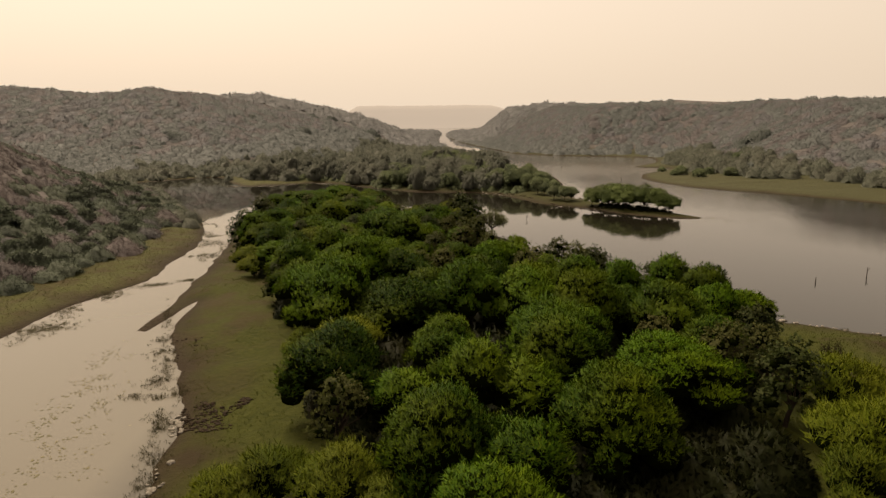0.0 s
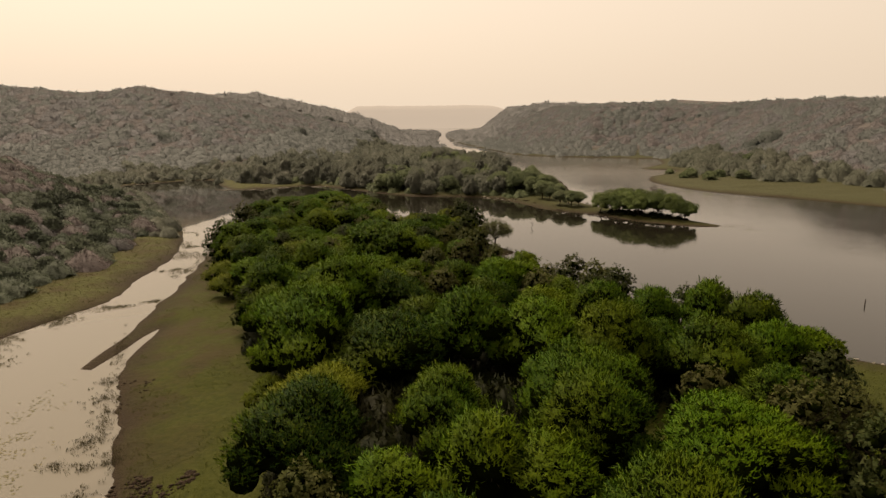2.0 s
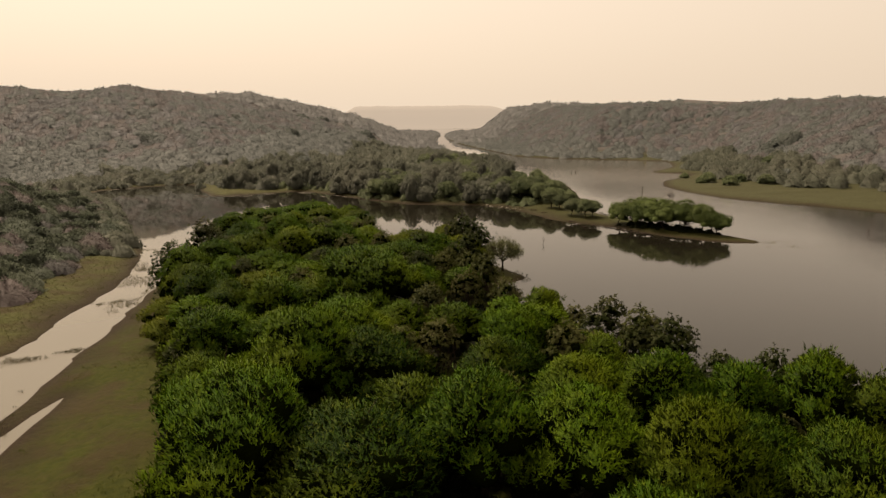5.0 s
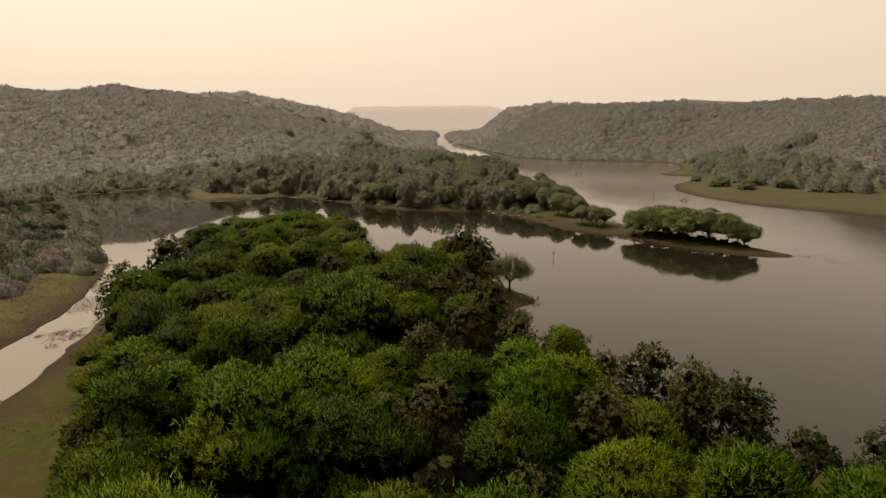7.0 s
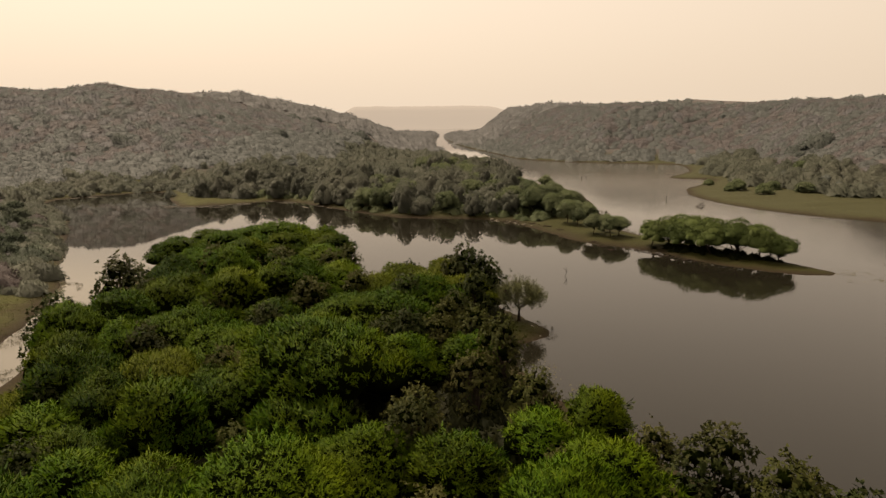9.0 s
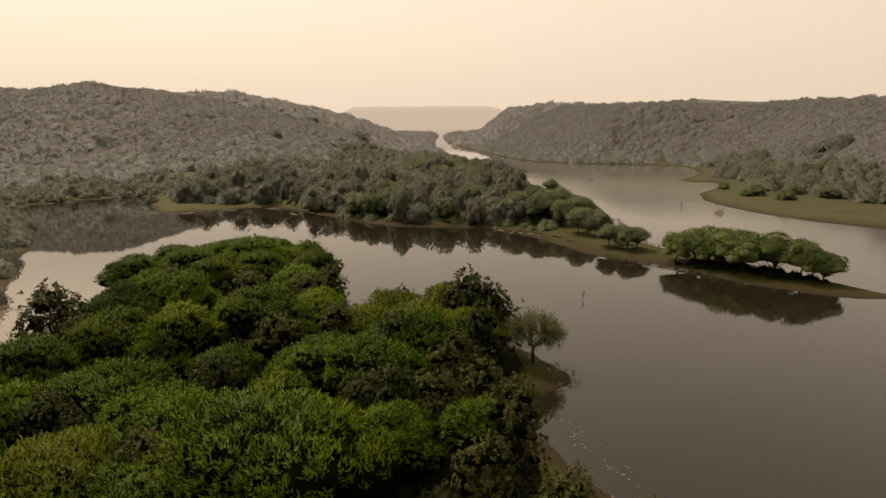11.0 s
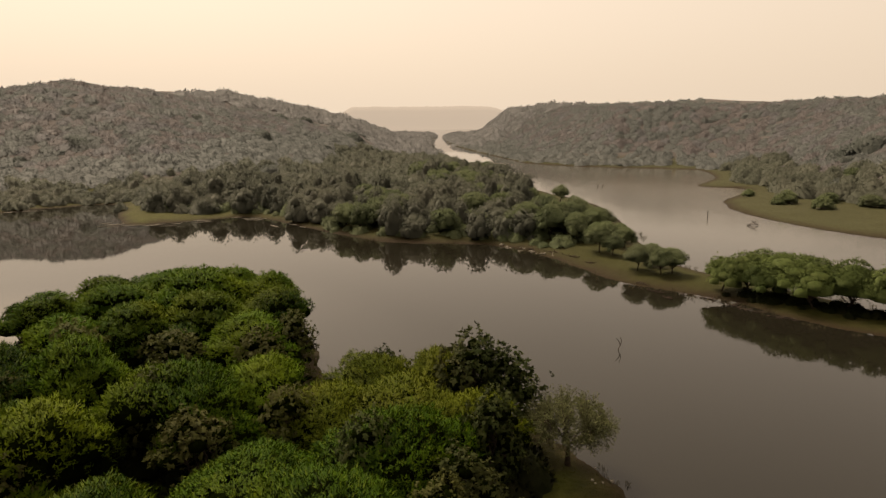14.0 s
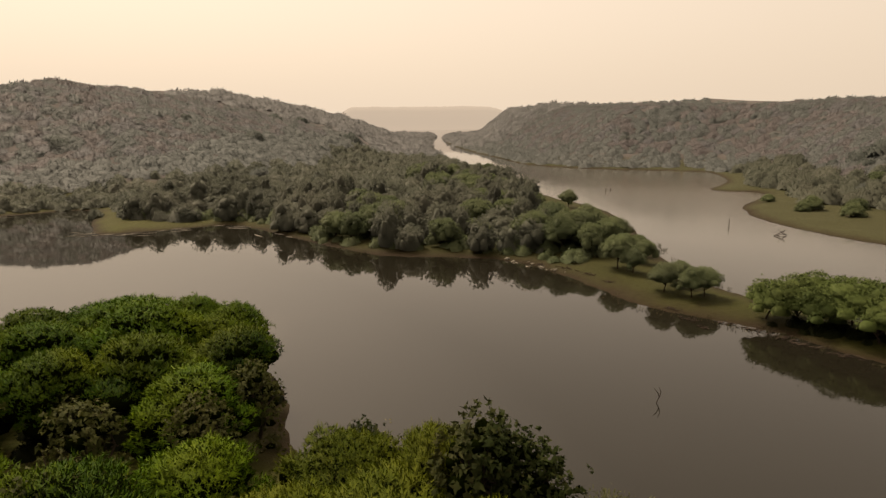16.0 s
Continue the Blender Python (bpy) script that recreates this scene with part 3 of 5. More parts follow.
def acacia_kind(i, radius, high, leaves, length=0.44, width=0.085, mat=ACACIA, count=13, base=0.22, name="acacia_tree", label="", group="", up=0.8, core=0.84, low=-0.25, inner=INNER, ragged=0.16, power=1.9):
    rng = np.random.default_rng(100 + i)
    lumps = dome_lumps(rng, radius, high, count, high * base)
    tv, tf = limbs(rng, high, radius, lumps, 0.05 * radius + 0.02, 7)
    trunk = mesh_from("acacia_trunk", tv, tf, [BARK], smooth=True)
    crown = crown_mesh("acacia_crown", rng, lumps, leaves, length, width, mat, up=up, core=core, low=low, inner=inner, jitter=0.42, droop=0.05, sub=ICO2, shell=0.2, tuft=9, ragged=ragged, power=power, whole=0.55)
    return tree(name, rng, lumps, trunk, crown, label or "green feathery acacia with a flat domed crown", group=group)


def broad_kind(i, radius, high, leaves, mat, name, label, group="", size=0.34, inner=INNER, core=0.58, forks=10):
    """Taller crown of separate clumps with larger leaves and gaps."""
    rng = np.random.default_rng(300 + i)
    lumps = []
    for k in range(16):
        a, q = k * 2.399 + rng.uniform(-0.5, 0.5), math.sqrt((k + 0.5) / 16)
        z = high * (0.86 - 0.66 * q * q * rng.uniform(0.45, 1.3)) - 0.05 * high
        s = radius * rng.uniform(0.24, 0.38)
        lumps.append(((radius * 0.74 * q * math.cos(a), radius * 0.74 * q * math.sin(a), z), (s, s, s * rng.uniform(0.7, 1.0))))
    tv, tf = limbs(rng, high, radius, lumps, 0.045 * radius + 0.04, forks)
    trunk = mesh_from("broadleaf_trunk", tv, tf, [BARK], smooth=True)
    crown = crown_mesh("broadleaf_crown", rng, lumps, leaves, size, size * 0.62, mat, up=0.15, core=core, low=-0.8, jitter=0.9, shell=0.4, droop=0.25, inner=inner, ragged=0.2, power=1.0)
    return tree(name, rng, lumps, trunk, crown, label, group=group)


def round_kind(i, radius, high, leaves, mat, name, label, group="", size=0.40, count=8, base=-0.10, core=0.82):
    """Closed rounded crown of broad billows."""
    rng = np.random.default_rng(400 + i)
    lumps = dome_lumps(rng, radius, high, count, high * base)
    tv, tf = limbs(rng, high, radius, lumps, 0.04 * radius + 0.04, 4)
    trunk = mesh_from("woodland_trunk", tv, tf, [BARK], smooth=True)
    crown = crown_mesh("woodland_crown", rng, lumps, leaves, size, size * 0.5, mat, up=0.4, core=core, low=-0.6, jitter=0.6, sub=ICO2, shell=0.12, droop=0.1, inner=None, ragged=0.2, power=1.0)
    return tree(name, rng, lumps, trunk, crown, label, group=group)


def bush_forms(seed, count, leaves, rings=4, high=0.45, fine=0.05, long=0.17):
    """Low rounded crowns of unit radius, as they close over a hillside: an uneven dome with a fringe of fine sprays."""
    out = []
    for k in range(count):
        rng = np.random.default_rng(seed + k)
        sides = 3 * rings
        n = np.arange(rings * sides)
        q, a = (n // sides + 1) / rings, (n % sides + 0.5 * (n // sides)) / sides * 6.2832
        phase = rng.uniform(0, 6.28, 6)

        def dome(x, y):
            r = np.hypot(x, y)
            return high * (1 - r ** 2) + high * 0.16 * (np.sin(4.1 * x + phase[0]) * np.sin(4.7 * y + phase[1]) + 0.6 * np.sin(8.3 * x + phase[2]) * np.sin(7.7 * y + phase[3]))

        rim = 1 + 0.10 * np.sin(2 * a + phase[4]) + 0.08 * np.sin(3 * a + phase[5])
        x = np.concatenate([[0.0], q * rim * np.cos(a)]) + rng.normal(0, 0.03, len(n) + 1)
        y = np.concatenate([[0.0], q * rim * np.sin(a)]) + rng.normal(0, 0.03, len(n) + 1)
        v = np.stack([x, y, dome(x, y)], 1)
        f = [(0, 1 + j, 1 + (j + 1) % sides, 1 + (j + 1) % sides) for j in range(sides)]
        f += [(1 + i * sides + j, 1 + (i + 1) * sides + j, 1 + (i + 1) * sides + (j + 1) % sides, 1 + i * sides + (j + 1) % sides) for i in range(rings - 1) for j in range(sides)]

        def slope(x, y):
            e = 0.03
            return unit(np.stack([dome(x - e, y) - dome(x + e, y), dome(x, y - e) - dome(x, y + e), np.full(x.shape, 2 * e)], 1))

        r, b = np.sqrt(rng.random(leaves)) * 0.95, rng.uniform(0, 6.283, leaves)
        lx, ly = r * np.cos(b), r * np.sin(b)
        face = slope(lx, ly)
        p = np.stack([lx, ly, dome(lx, ly)], 1)
        way = unit(face * 0.5 + rng.normal(0, 0.5, p.shape) + np.array([0, 0, 0.3]))
        spray = sprigs(rng, p - way * 0.1 * long, way, long, fine, 0.1, True, face)
        out.append((*merge([(v, np.array(f)), spray]), np.concatenate([slope(x, y), np.repeat(face, 3, 0)])))
    return out


def mound_kind(i, radius, leaves, mat, name, label, group="", high=0.75):
    """Broad low crown that reaches the ground, on a short trunk."""
    rng = np.random.default_rng(600 + i)
    v, f, n = bush_forms(1200 + i, 1, leaves, 6, high, 0.09, 0.24)[0]
    me = bpy.data.meshes.new("mound_crown")
    me.from_pydata((v * radius).tolist(), [], [tuple(q) if q[2] != q[3] else tuple(q[:3]) for q in f.tolist()])
    me.materials.append(mat)
    me.update()
    set_normals(me, n)
    tv, tf = tube([(0, 0, -0.4), (0.05, 0, 0.2 * radius), (0.1, 0.05, 0.5 * radius)], [0.3, 0.24, 0.1], 7)
    return tree(name, rng, None, mesh_from("mound_trunk", tv, tf, [BARK], smooth=True), me, label, group=group)


def umbrella_kind(i, radius, high, leaves, label, group="", deep=0.24, name="umbrella_tree", mat=SPITLEAF, size=0.27):
    """Thorn tree: a forking trunk and spreading layers of fine leaves; deep is how far the rim hangs below the top."""
    rng = np.random.default_rng(700 + i)
    lumps = dome_lumps(rng, radius, high, 11, high * (0.60 - deep))
    tv, tf = limbs(rng, high, radius, lumps, 0.024 * radius + 0.03, 9)
    trunk = mesh_from("umbrella_trunk", tv, tf, [BARK], smooth=True)
    crown = crown_mesh("umbrella_crown", rng, lumps, leaves, size, size * 0.38, mat, up=0.6, core=0.80, low=-0.6, jitter=0.5, droop=0.05, shell=0.2, tuft=7, ragged=0.16, power=1.0, inner=None, sub=ICO2)
    return tree(name, rng, lumps, trunk, crown, label, group=group)


def sparse_kind(i, radius, high, leaves, mat, name, label, group="", twigs=90, length=0.42, width=0.07):
    """Open crown: many fine twigs fanning up and out, thin leaves at their ends."""
    rng = np.random.default_rng(500 + i)
    fork = high * 0.30
    chunks = [tube([(0, 0, -0.3), (0.03, 0, 0.15), (0.08, 0.05, fork * 0.6), (0.1, 0.0, fork)], [0.05 * radius + 0.09, 0.05 * radius + 0.05, 0.14, 0.12], 8)]
    ends, ways = [], []
    mains = []
    for k in range(8):
        a = k * 0.785 + rng.uniform(-0.3, 0.3)
        out = rng.uniform(0.35, 0.8) * radius
        e = np.array([out * math.cos(a), out * math.sin(a), high * rng.uniform(0.62, 0.82)])
        s = np.array([0.08, 0.0, fork * rng.uniform(0.75, 1.0)])
        m = s + (e - s) * 0.45 + np.array([0, 0, -0.02 * high]) + rng.normal(0, 0.12, 3)
        chunks.append(tube([s, m, e], [0.085, 0.055, 0.02], 5))
        mains.append((s, m, e))
    for k in range(twigs):
        s, m, e = mains[k % 8]
        dome = unit(rng.normal(size=3) * np.array([1, 1, 0.8]) + np.array([0, 0, 0.25]))
        tip = np.array([0, 0, high * 0.52]) + dome * np.array([radius, radius, high * 0.48]) * rng.uniform(0.62, 1.0)
        tip[2] = max(tip[2], high * rng.uniform(0.34, 0.5))
        s, m, e = min(mains, key=lambda q: float(np.linalg.norm(q[2] - tip)))
        b = m + (e - m) * rng.uniform(0.1, 1.0)
        d = unit(tip - b)
        chunks.append(tube([b, (b + tip) / 2 + rng.normal(0, 0.06, 3), tip], [0.022, 0.014, 0.006], 3))
        for _ in range(max(1, leaves // twigs)):
            t = rng.uniform(0.3, 1.05)
            ends.append(b + (tip - b) * t + rng.normal(0, 0.12, 3))
            ways.append(d + rng.normal(0, 0.7, 3) + np.array([0, 0, 0.35]))
    tv, tf = merge(chunks)
    base = new(name)
    part("trunk", mesh_from("sparse_trunk", tv, tf, [BARK], smooth=True), base, "dark trunk and fine fanned twigs")
    v, f = sprigs(rng, np.array(ends), unit(np.array(ways)), length, width, 0.05)
    part("crown", mesh_from("sparse_crown", v, f, [mat]), base, "thin see-through foliage")
    return tagged(base, label, "tree", group)


used = set()


def place(kind, x, y, s=1.0, sz=None, turn=None, sink=0.0, uneven=0.0):
    """The kind itself the first time, then copies of it."""
    turn = R.uniform(0, 360) if turn is None else turn
    m = pose(x, y, ground_z(x, y) - sink, R.normal(0, 1.5 + 14 * uneven), R.normal(0, 1.5 + 14 * uneven), turn) @ Matrix.Diagonal((s * R.uniform(1 - uneven, 1 + uneven), s * R.uniform(1 - uneven, 1 + uneven), sz or s, 1))
    if kind.name not in used:
        used.add(kind.name)
        kind.matrix_basis = m
        return kind
    return copy_thing(kind, m @ Matrix.Diagonal((*(1 / c for c in kind.scale), 1)))


GROVE = "trees of the island grove"
ACACIAS = [acacia_kind(i, 4.2, 7.9, 11500, group=GROVE) for i in range(4)]
WIDE = [acacia_kind(10 + i, 5.6, 8.2, 16500, count=18, group=GROVE, label="wide green acacia with a billowing domed crown") for i in range(3)]
SMALLS = [acacia_kind(20 + i, 3.0, 7.2, 6200, count=10, group=GROVE, label="small green feathery acacia in a dense grove") for i in range(3)]
FEATHERS = [acacia_kind(30 + i, 3.4, 4.0, 5600, length=0.55, width=0.07, mat=FEATHER, base=0.12, core=0.70, up=0.9, count=9, name="acacia_shrub", group="pale shrubs by the grove",
                        label="pale yellow-green feathery shrub on the bank") for i in range(2)]
YELLOWS = [acacia_kind(40 + i, 4.2, 7.6, 10500, length=0.50, mat=FEATHER, group=GROVE, label="yellow-green feathery acacia in the grove") for i in range(2)]
DARKS = [broad_kind(i, 2.7, 7.2, 3200, BROAD, "broadleaf_tree", "dark broad-leaved tree at the island's shore", "dark shore trees") for i in range(3)]
BROWNS = [broad_kind(10 + i, 2.5, 6.8, 2700, DRYLEAF, "drying_tree", "brownish half-dry broad-leaved tree among acacias", "half-dry trees in the grove", size=0.30) for i in range(3)]

# x, y, crown radius of the grove's acacias, from the near end to the far tip
NEAR_GROVE = [(2.5, 26.7, 3.4), (0.1, 33.6, 4.9), (5.0, 33.0, 3.0), (10.7, 36.3, 4.4), (2.2, 42.1, 3.2), (-2.9, 42.2, 3.0), (17.1, 44.1, 5.5), (-8.7, 46.9, 4.2),
              (9.6, 47.1, 4.2), (10.2, 52.6, 4.7), (21.6, 57.2, 4.4), (-5.0, 62.0, 5.2), (14.4, 60.3, 4.3), (8.6, 62.7, 4.1), (3.0, 64.0, 3.9),
              (-11.8, 63.3, 5.8), (19.0, 63.5, 3.4), (-1.5, 67.5, 3.2), (-16.8, 70.0, 3.4), (-9.0, 53.5, 3.6), (23.6, 62.0, 2.9),
              (26.8, 58.0, 3.6), (30.6, 60.5, 3.0), (28.6, 66.0, 3.1), (25.2, 68.0, 3.2), (23.4, 51.8, 3.4), (0.2, 50.0, 3.6), (6.0, 42.5, 3.2)]
MID_GROVE = [(-10.1, 74.6, 4.7), (-5.0, 75.7, 3.9), (-18.8, 76.4, 3.2), (4.9, 76.7, 4.0), (-19.9, 79.3, 3.2), (6.5, 82.0, 4.1), (-14.3, 83.2, 3.4), (-8.4, 83.7, 5.4),
             (-19.4, 85.0, 3.2), (10.0, 86.0, 3.2), (1.9, 87.0, 3.0), (-21.3, 89.0, 3.3), (-3.8, 88.5, 3.6), (7.0, 91.0, 3.2), (-17.0, 91.5, 3.2), (-23.2, 95.5, 3.3),
             (-7.1, 97.8, 5.8), (-14.6, 99.9, 5.2), (-21.0, 100.0, 3.6), (-3.0, 104.1, 3.8), (10.5, 72.0, 3.6), (16.0, 69.5, 3.4), (20.4, 67.4, 2.9), (13.7, 77.5, 2.8), (10.8, 94.0, 2.5), (-27.2, 98.6, 3.3), (-26.0, 92.0, 3.1), (-31.0, 103.6, 3.3)]
FAR_GROVE = [(-18.0, 106.0, 4.6), (-10.0, 107.5, 3.6), (-27.0, 106.1, 3.8), (-23.0, 109.5, 4.4), (-31.0, 113.0, 3.8), (-16.0, 114.0, 4.2), (-3.9, 113.6, 4.8), (-9.5, 118.5, 4.4),
             (-2.0, 120.6, 4.6), (-29.0, 122.5, 4.6), (-22.0, 120.0, 4.2), (-17.0, 125.5, 4.6), (-35.5, 117.0, 3.4), (-1.0, 128.3, 4.6), (-7.0, 127.5, 4.0), (-25.0, 129.5, 3.8),
             (-33.0, 131.5, 4.0), (-12.0, 131.0, 3.6), (3.0, 107.5, 3.0), (1.5, 133.0, 3.0), (3.5, 126.5, 3.0), (2.0, 123.0, 3.0), (-4.5, 134.5, 3.4), (-32.6, 108.4, 3.3)]
TIP_GROVE = [(-16.7, 142.5, 4.2), (-35.0, 145.0, 4.0), (-28.0, 143.5, 4.4), (-22.0, 146.5, 4.8), (-41.5, 151.5, 4.2), (-33.5, 152.0, 5.4), (-16.5, 151.0, 4.0),
             (-25.5, 155.0, 5.6), (-38.0, 158.5, 4.6), (-31.5, 162.0, 5.0), (-19.5, 158.5, 4.0), (-24.5, 163.0, 3.6)]
PALE = {(-1.0, 128.3), (1.5, 133.0), (-4.5, 134.5), (-7.0, 127.5), (-9.0, 53.5), (-21.0, 100.0), (3.5, 126.5)}
for lst in (NEAR_GROVE, MID_GROVE, FAR_GROVE, TIP_GROVE):
    for x, y, r in lst:
        R = np.random.default_rng(int(abs(x) * 970 + y * 310))      # each tree keeps its own shape
        pool, r0 = (SMALLS, 3.0) if r < 3.25 else (ACACIAS, 4.2) if r < 4.3 else (WIDE, 5.6)
        if (x, y) in PALE:
            pool, r0 = YELLOWS, 4.2
        s = r / r0 * (1.04 if r < 4.3 else 1.08)
        place(pool[int(R.integers(len(pool)))], x, y, s, (0.52 + 0.41 * s) * R.uniform(*((0.90, 1.04) if lst is TIP_GROVE else (0.74, 1.16))) * ((0.80 if x < -32 else 0.90) if lst is TIP_GROVE else 1.0), uneven=0.16)
R = np.random.default_rng(12)
SHRUBS = [(-13.2, 33.2, 0.72), (-10.4, 33.6, 0.92), (-6.4, 33.2, 0.95), (-3.0, 31.5, 0.8), (27.0, 36.5, 1.2), (30.5, 44.0, 1.2), (31.8, 38.5, 1.1), (24.6, 33.2, 0.9), (29.0, 33.4, 1.0), (-31.5, 99.0, 0.9), (-29.0, 92.5, 0.8), (-13.5, 57.5, 0.7)]
for x, y, s in SHRUBS:
    place(FEATHERS[int(R.integers(2))], x, y, s)
DARK_SPOTS = [(25.6, 43.0, 1.05), (28.4, 54.5, 0.9), (26.0, 74.5, 0.86), (22.7, 76.5, 0.74), (20.1, 80.1, 1.0), (17.4, 80.8, 0.9), (16.1, 86.6, 1.02), (28.5, 74.3, 0.8), (18.4, 77.6, 0.6),
              (12.2, 96.5, 0.7), (-4.3, 109.0, 0.9), (-36.6, 112.5, 1.15), (-37.0, 126.5, 1.3), (3.6, 131.0, 1.30), (6.2, 131.2, 1.1), (2.6, 118.5, 0.9)]
for x, y, s in DARK_SPOTS:
    place(DARKS[int(R.integers(3))], x, y, s)
BROWN_SPOTS = [(-7.2, 39.8, 0.95), (22.9, 47.0, 1.1), (19.0, 53.0, 0.9), (4.6, 70.0, 0.8), (11.4, 79.5, 1.1), (18.6, 83.3, 1.1), (0.0, 81.0, 1.0), (-1.0, 92.5, 1.0),
               (-12.1, 91.0, 0.8), (3.6, 99.5, 1.0), (0.5, 109.0, 1.0), (4.2, 113.0, 1.0), (1.2, 116.5, 0.9), (-13.8, 122.0, 1.1), (-20.0, 134.0, 1.2), (-13.7, 136.5, 1.1),
               (-12.8, 145.0, 1.0), (-29.0, 136.0, 1.2), (14.0, 90.5, 0.8), (27.0, 49.5, 0.9)]
for x, y, s in BROWN_SPOTS:
    place(BROWNS[int(R.integers(3))], x, y, s)
LONE = sparse_kind(0, 3.5, 6.0, 13000, LONELEAF, "sparse_tree", "lone sparse grey-green tree on a bare spit", twigs=640, length=0.26, width=0.06)
LONE.matrix_basis = pose(10.2, 127.4, ground_z(10.2, 127.4), 0, 0, 40) @ Matrix.Diagonal((0.98, 0.98, 0.96, 1))
BARE = sparse_kind(1, 1.6, 3.6, 360, DRYLEAF, "bare_tree", "small nearly leafless dark tree on grass", twigs=120)
BARE.matrix_basis = pose(-27.2, 85.0, ground_z(-27.2, 85.0), 0, 0, 10)
place(BARE, -30.5, 97.5, 0.7)
place(BARE, 36.1, 54.5, 0.8)

# north spit and shore: trees that stand alone or in rows
SPIT_TREES = [umbrella_kind(i, 4.6, 7.2, 10000, "flat-topped haze-tinted green acacia on a narrow spit", "trees on the spit", 0.44) for i in range(4)]
ROUND = [umbrella_kind(10 + i, 3.9, 6.8, 9000, "rounded dusty green acacia standing apart on the shore", "rounded shore trees", 0.42, "rounded_tree", SHORELEAF) for i in range(3)]
WOOD_ROUND = [umbrella_kind(20 + i, 3.9, 6.8, 3600, "rounded green tree among the shoreline woodland", "shoreline woodland trees", 0.46, "rounded_tree", SHORELEAF, 0.46) for i in range(3)]
ROW = [(41.8, 173.2, 0.78), (43.8, 171.2, 0.86), (46.0, 171.5, 0.9), (47.6, 167.6, 0.98), (50.2, 165.8, 0.95), (50.0, 169.5, 0.85), (52.6, 162.4, 0.98), (54.2, 164.0, 0.85),
       (55.6, 159.4, 0.95), (57.8, 157.2, 0.72), (45.2, 168.6, 0.8), (49.0, 163.4, 0.8), (58.2, 160.4, 0.7)]
for x, y, s in ROW:
    place(SPIT_TREES[int(R.integers(4))], x, y, s, s * 0.96)
SINGLES = [(33.3, 185.0, 0.66), (36.4, 188.0, 0.62), (36.2, 182.2, 0.66), (38.0, 182.4, 0.66), (30.6, 198.7, 0.86), (32.3, 196.0, 0.62),
           (38.2, 275.4, 0.8), (28.8, 209.5, 0.9), (24.5, 214.0, 1.05), (28.5, 216.0, 1.1), (19.5, 218.5, 1.1), (33.0, 214.0, 0.95), (31.5, 222.0, 1.15), (25.0, 223.0, 1.2), (36.0, 220.0, 0.9), (38.0, 211.0, 0.6), (36.8, 204.0, 0.65), (34.6, 208.0, 0.7)]
for x, y, s in SINGLES:
    place(ROUND[int(R.integers(3))], x, y, s)
BANK = [(100.4, 284.6, 0.62), (101.5, 264.0, 0.95), (103.2, 250.5, 0.85), (139.0, 293.0, 1.0), (98.0, 263.0, 0.6), (112.0, 262.0, 0.8), (116.0, 250.0, 0.9)]
for x, y, s in BANK:
    place(ROUND[int(R.integers(3))], x, y, s, s * 0.85, sink=1.6 * s)

# woodland of the north shore: single trees near the water
WOODS = [round_kind(30 + i, 3.5, 9.4, 2000, WOODLAND, "woodland_tree", "dull green tree in shoreline woodland", "shoreline woodland trees") for i in range(5)]


def scatter(rng, n, x0, x1, y0, y1, ok, gap):
    """Random spots at least gap apart, where ok holds."""
    x, y = rng.uniform(x0, x1, n), rng.uniform(y0, y1, n)
    keep = ok(x, y)
    x, y = x[keep], y[keep]
    cells, out = {}, []
    for a, b in zip(x, y):
        i, j = int(a // gap), int(b // gap)
        if all((a - p) ** 2 + (b - q) ** 2 >= gap * gap for u in (-1, 0, 1) for w in (-1, 0, 1) for p, q in cells.get((i + u, j + w), ())):
            cells.setdefault((i, j), []).append((a, b))
            out.append((a, b))
    return np.array(out)


TONGUE = [(-106, 285), (-92, 268), (-84, 245), (-67, 236), (-54, 240), (-49, 254), (-56, 259), (-72, 258), (-84, 266), (-97, 287)]


def wood_ok(x, y):
    d = inside_distance(NORTH_S, x, y)
    return (d > 4 + 2 * lattice(x / 9.0, y / 9.0, 31)) & (d < 42) & (x < 27) & (x > -78) & (y > 214) & (y < 380) & (inside_distance(TONGUE, x, y) < 0.5)


for x, y in scatter(np.random.default_rng(5), 9000, -78, 40, 210, 380, wood_ok, 4.5)[:300]:
    if x > -22 and R.random() < 0.38:
        s = R.uniform(0.7, 1.15)
        place(WOOD_ROUND[int(R.integers(3))], float(x), float(y), s, s * R.uniform(0.9, 1.15), sink=0.9)
        continue
    place(WOODS[int(R.integers(5))], float(x), float(y), 0.7 + 0.75 * R.random() ** 1.5, 0.65 + 0.62 * R.random() ** 1.5, sink=1.3)


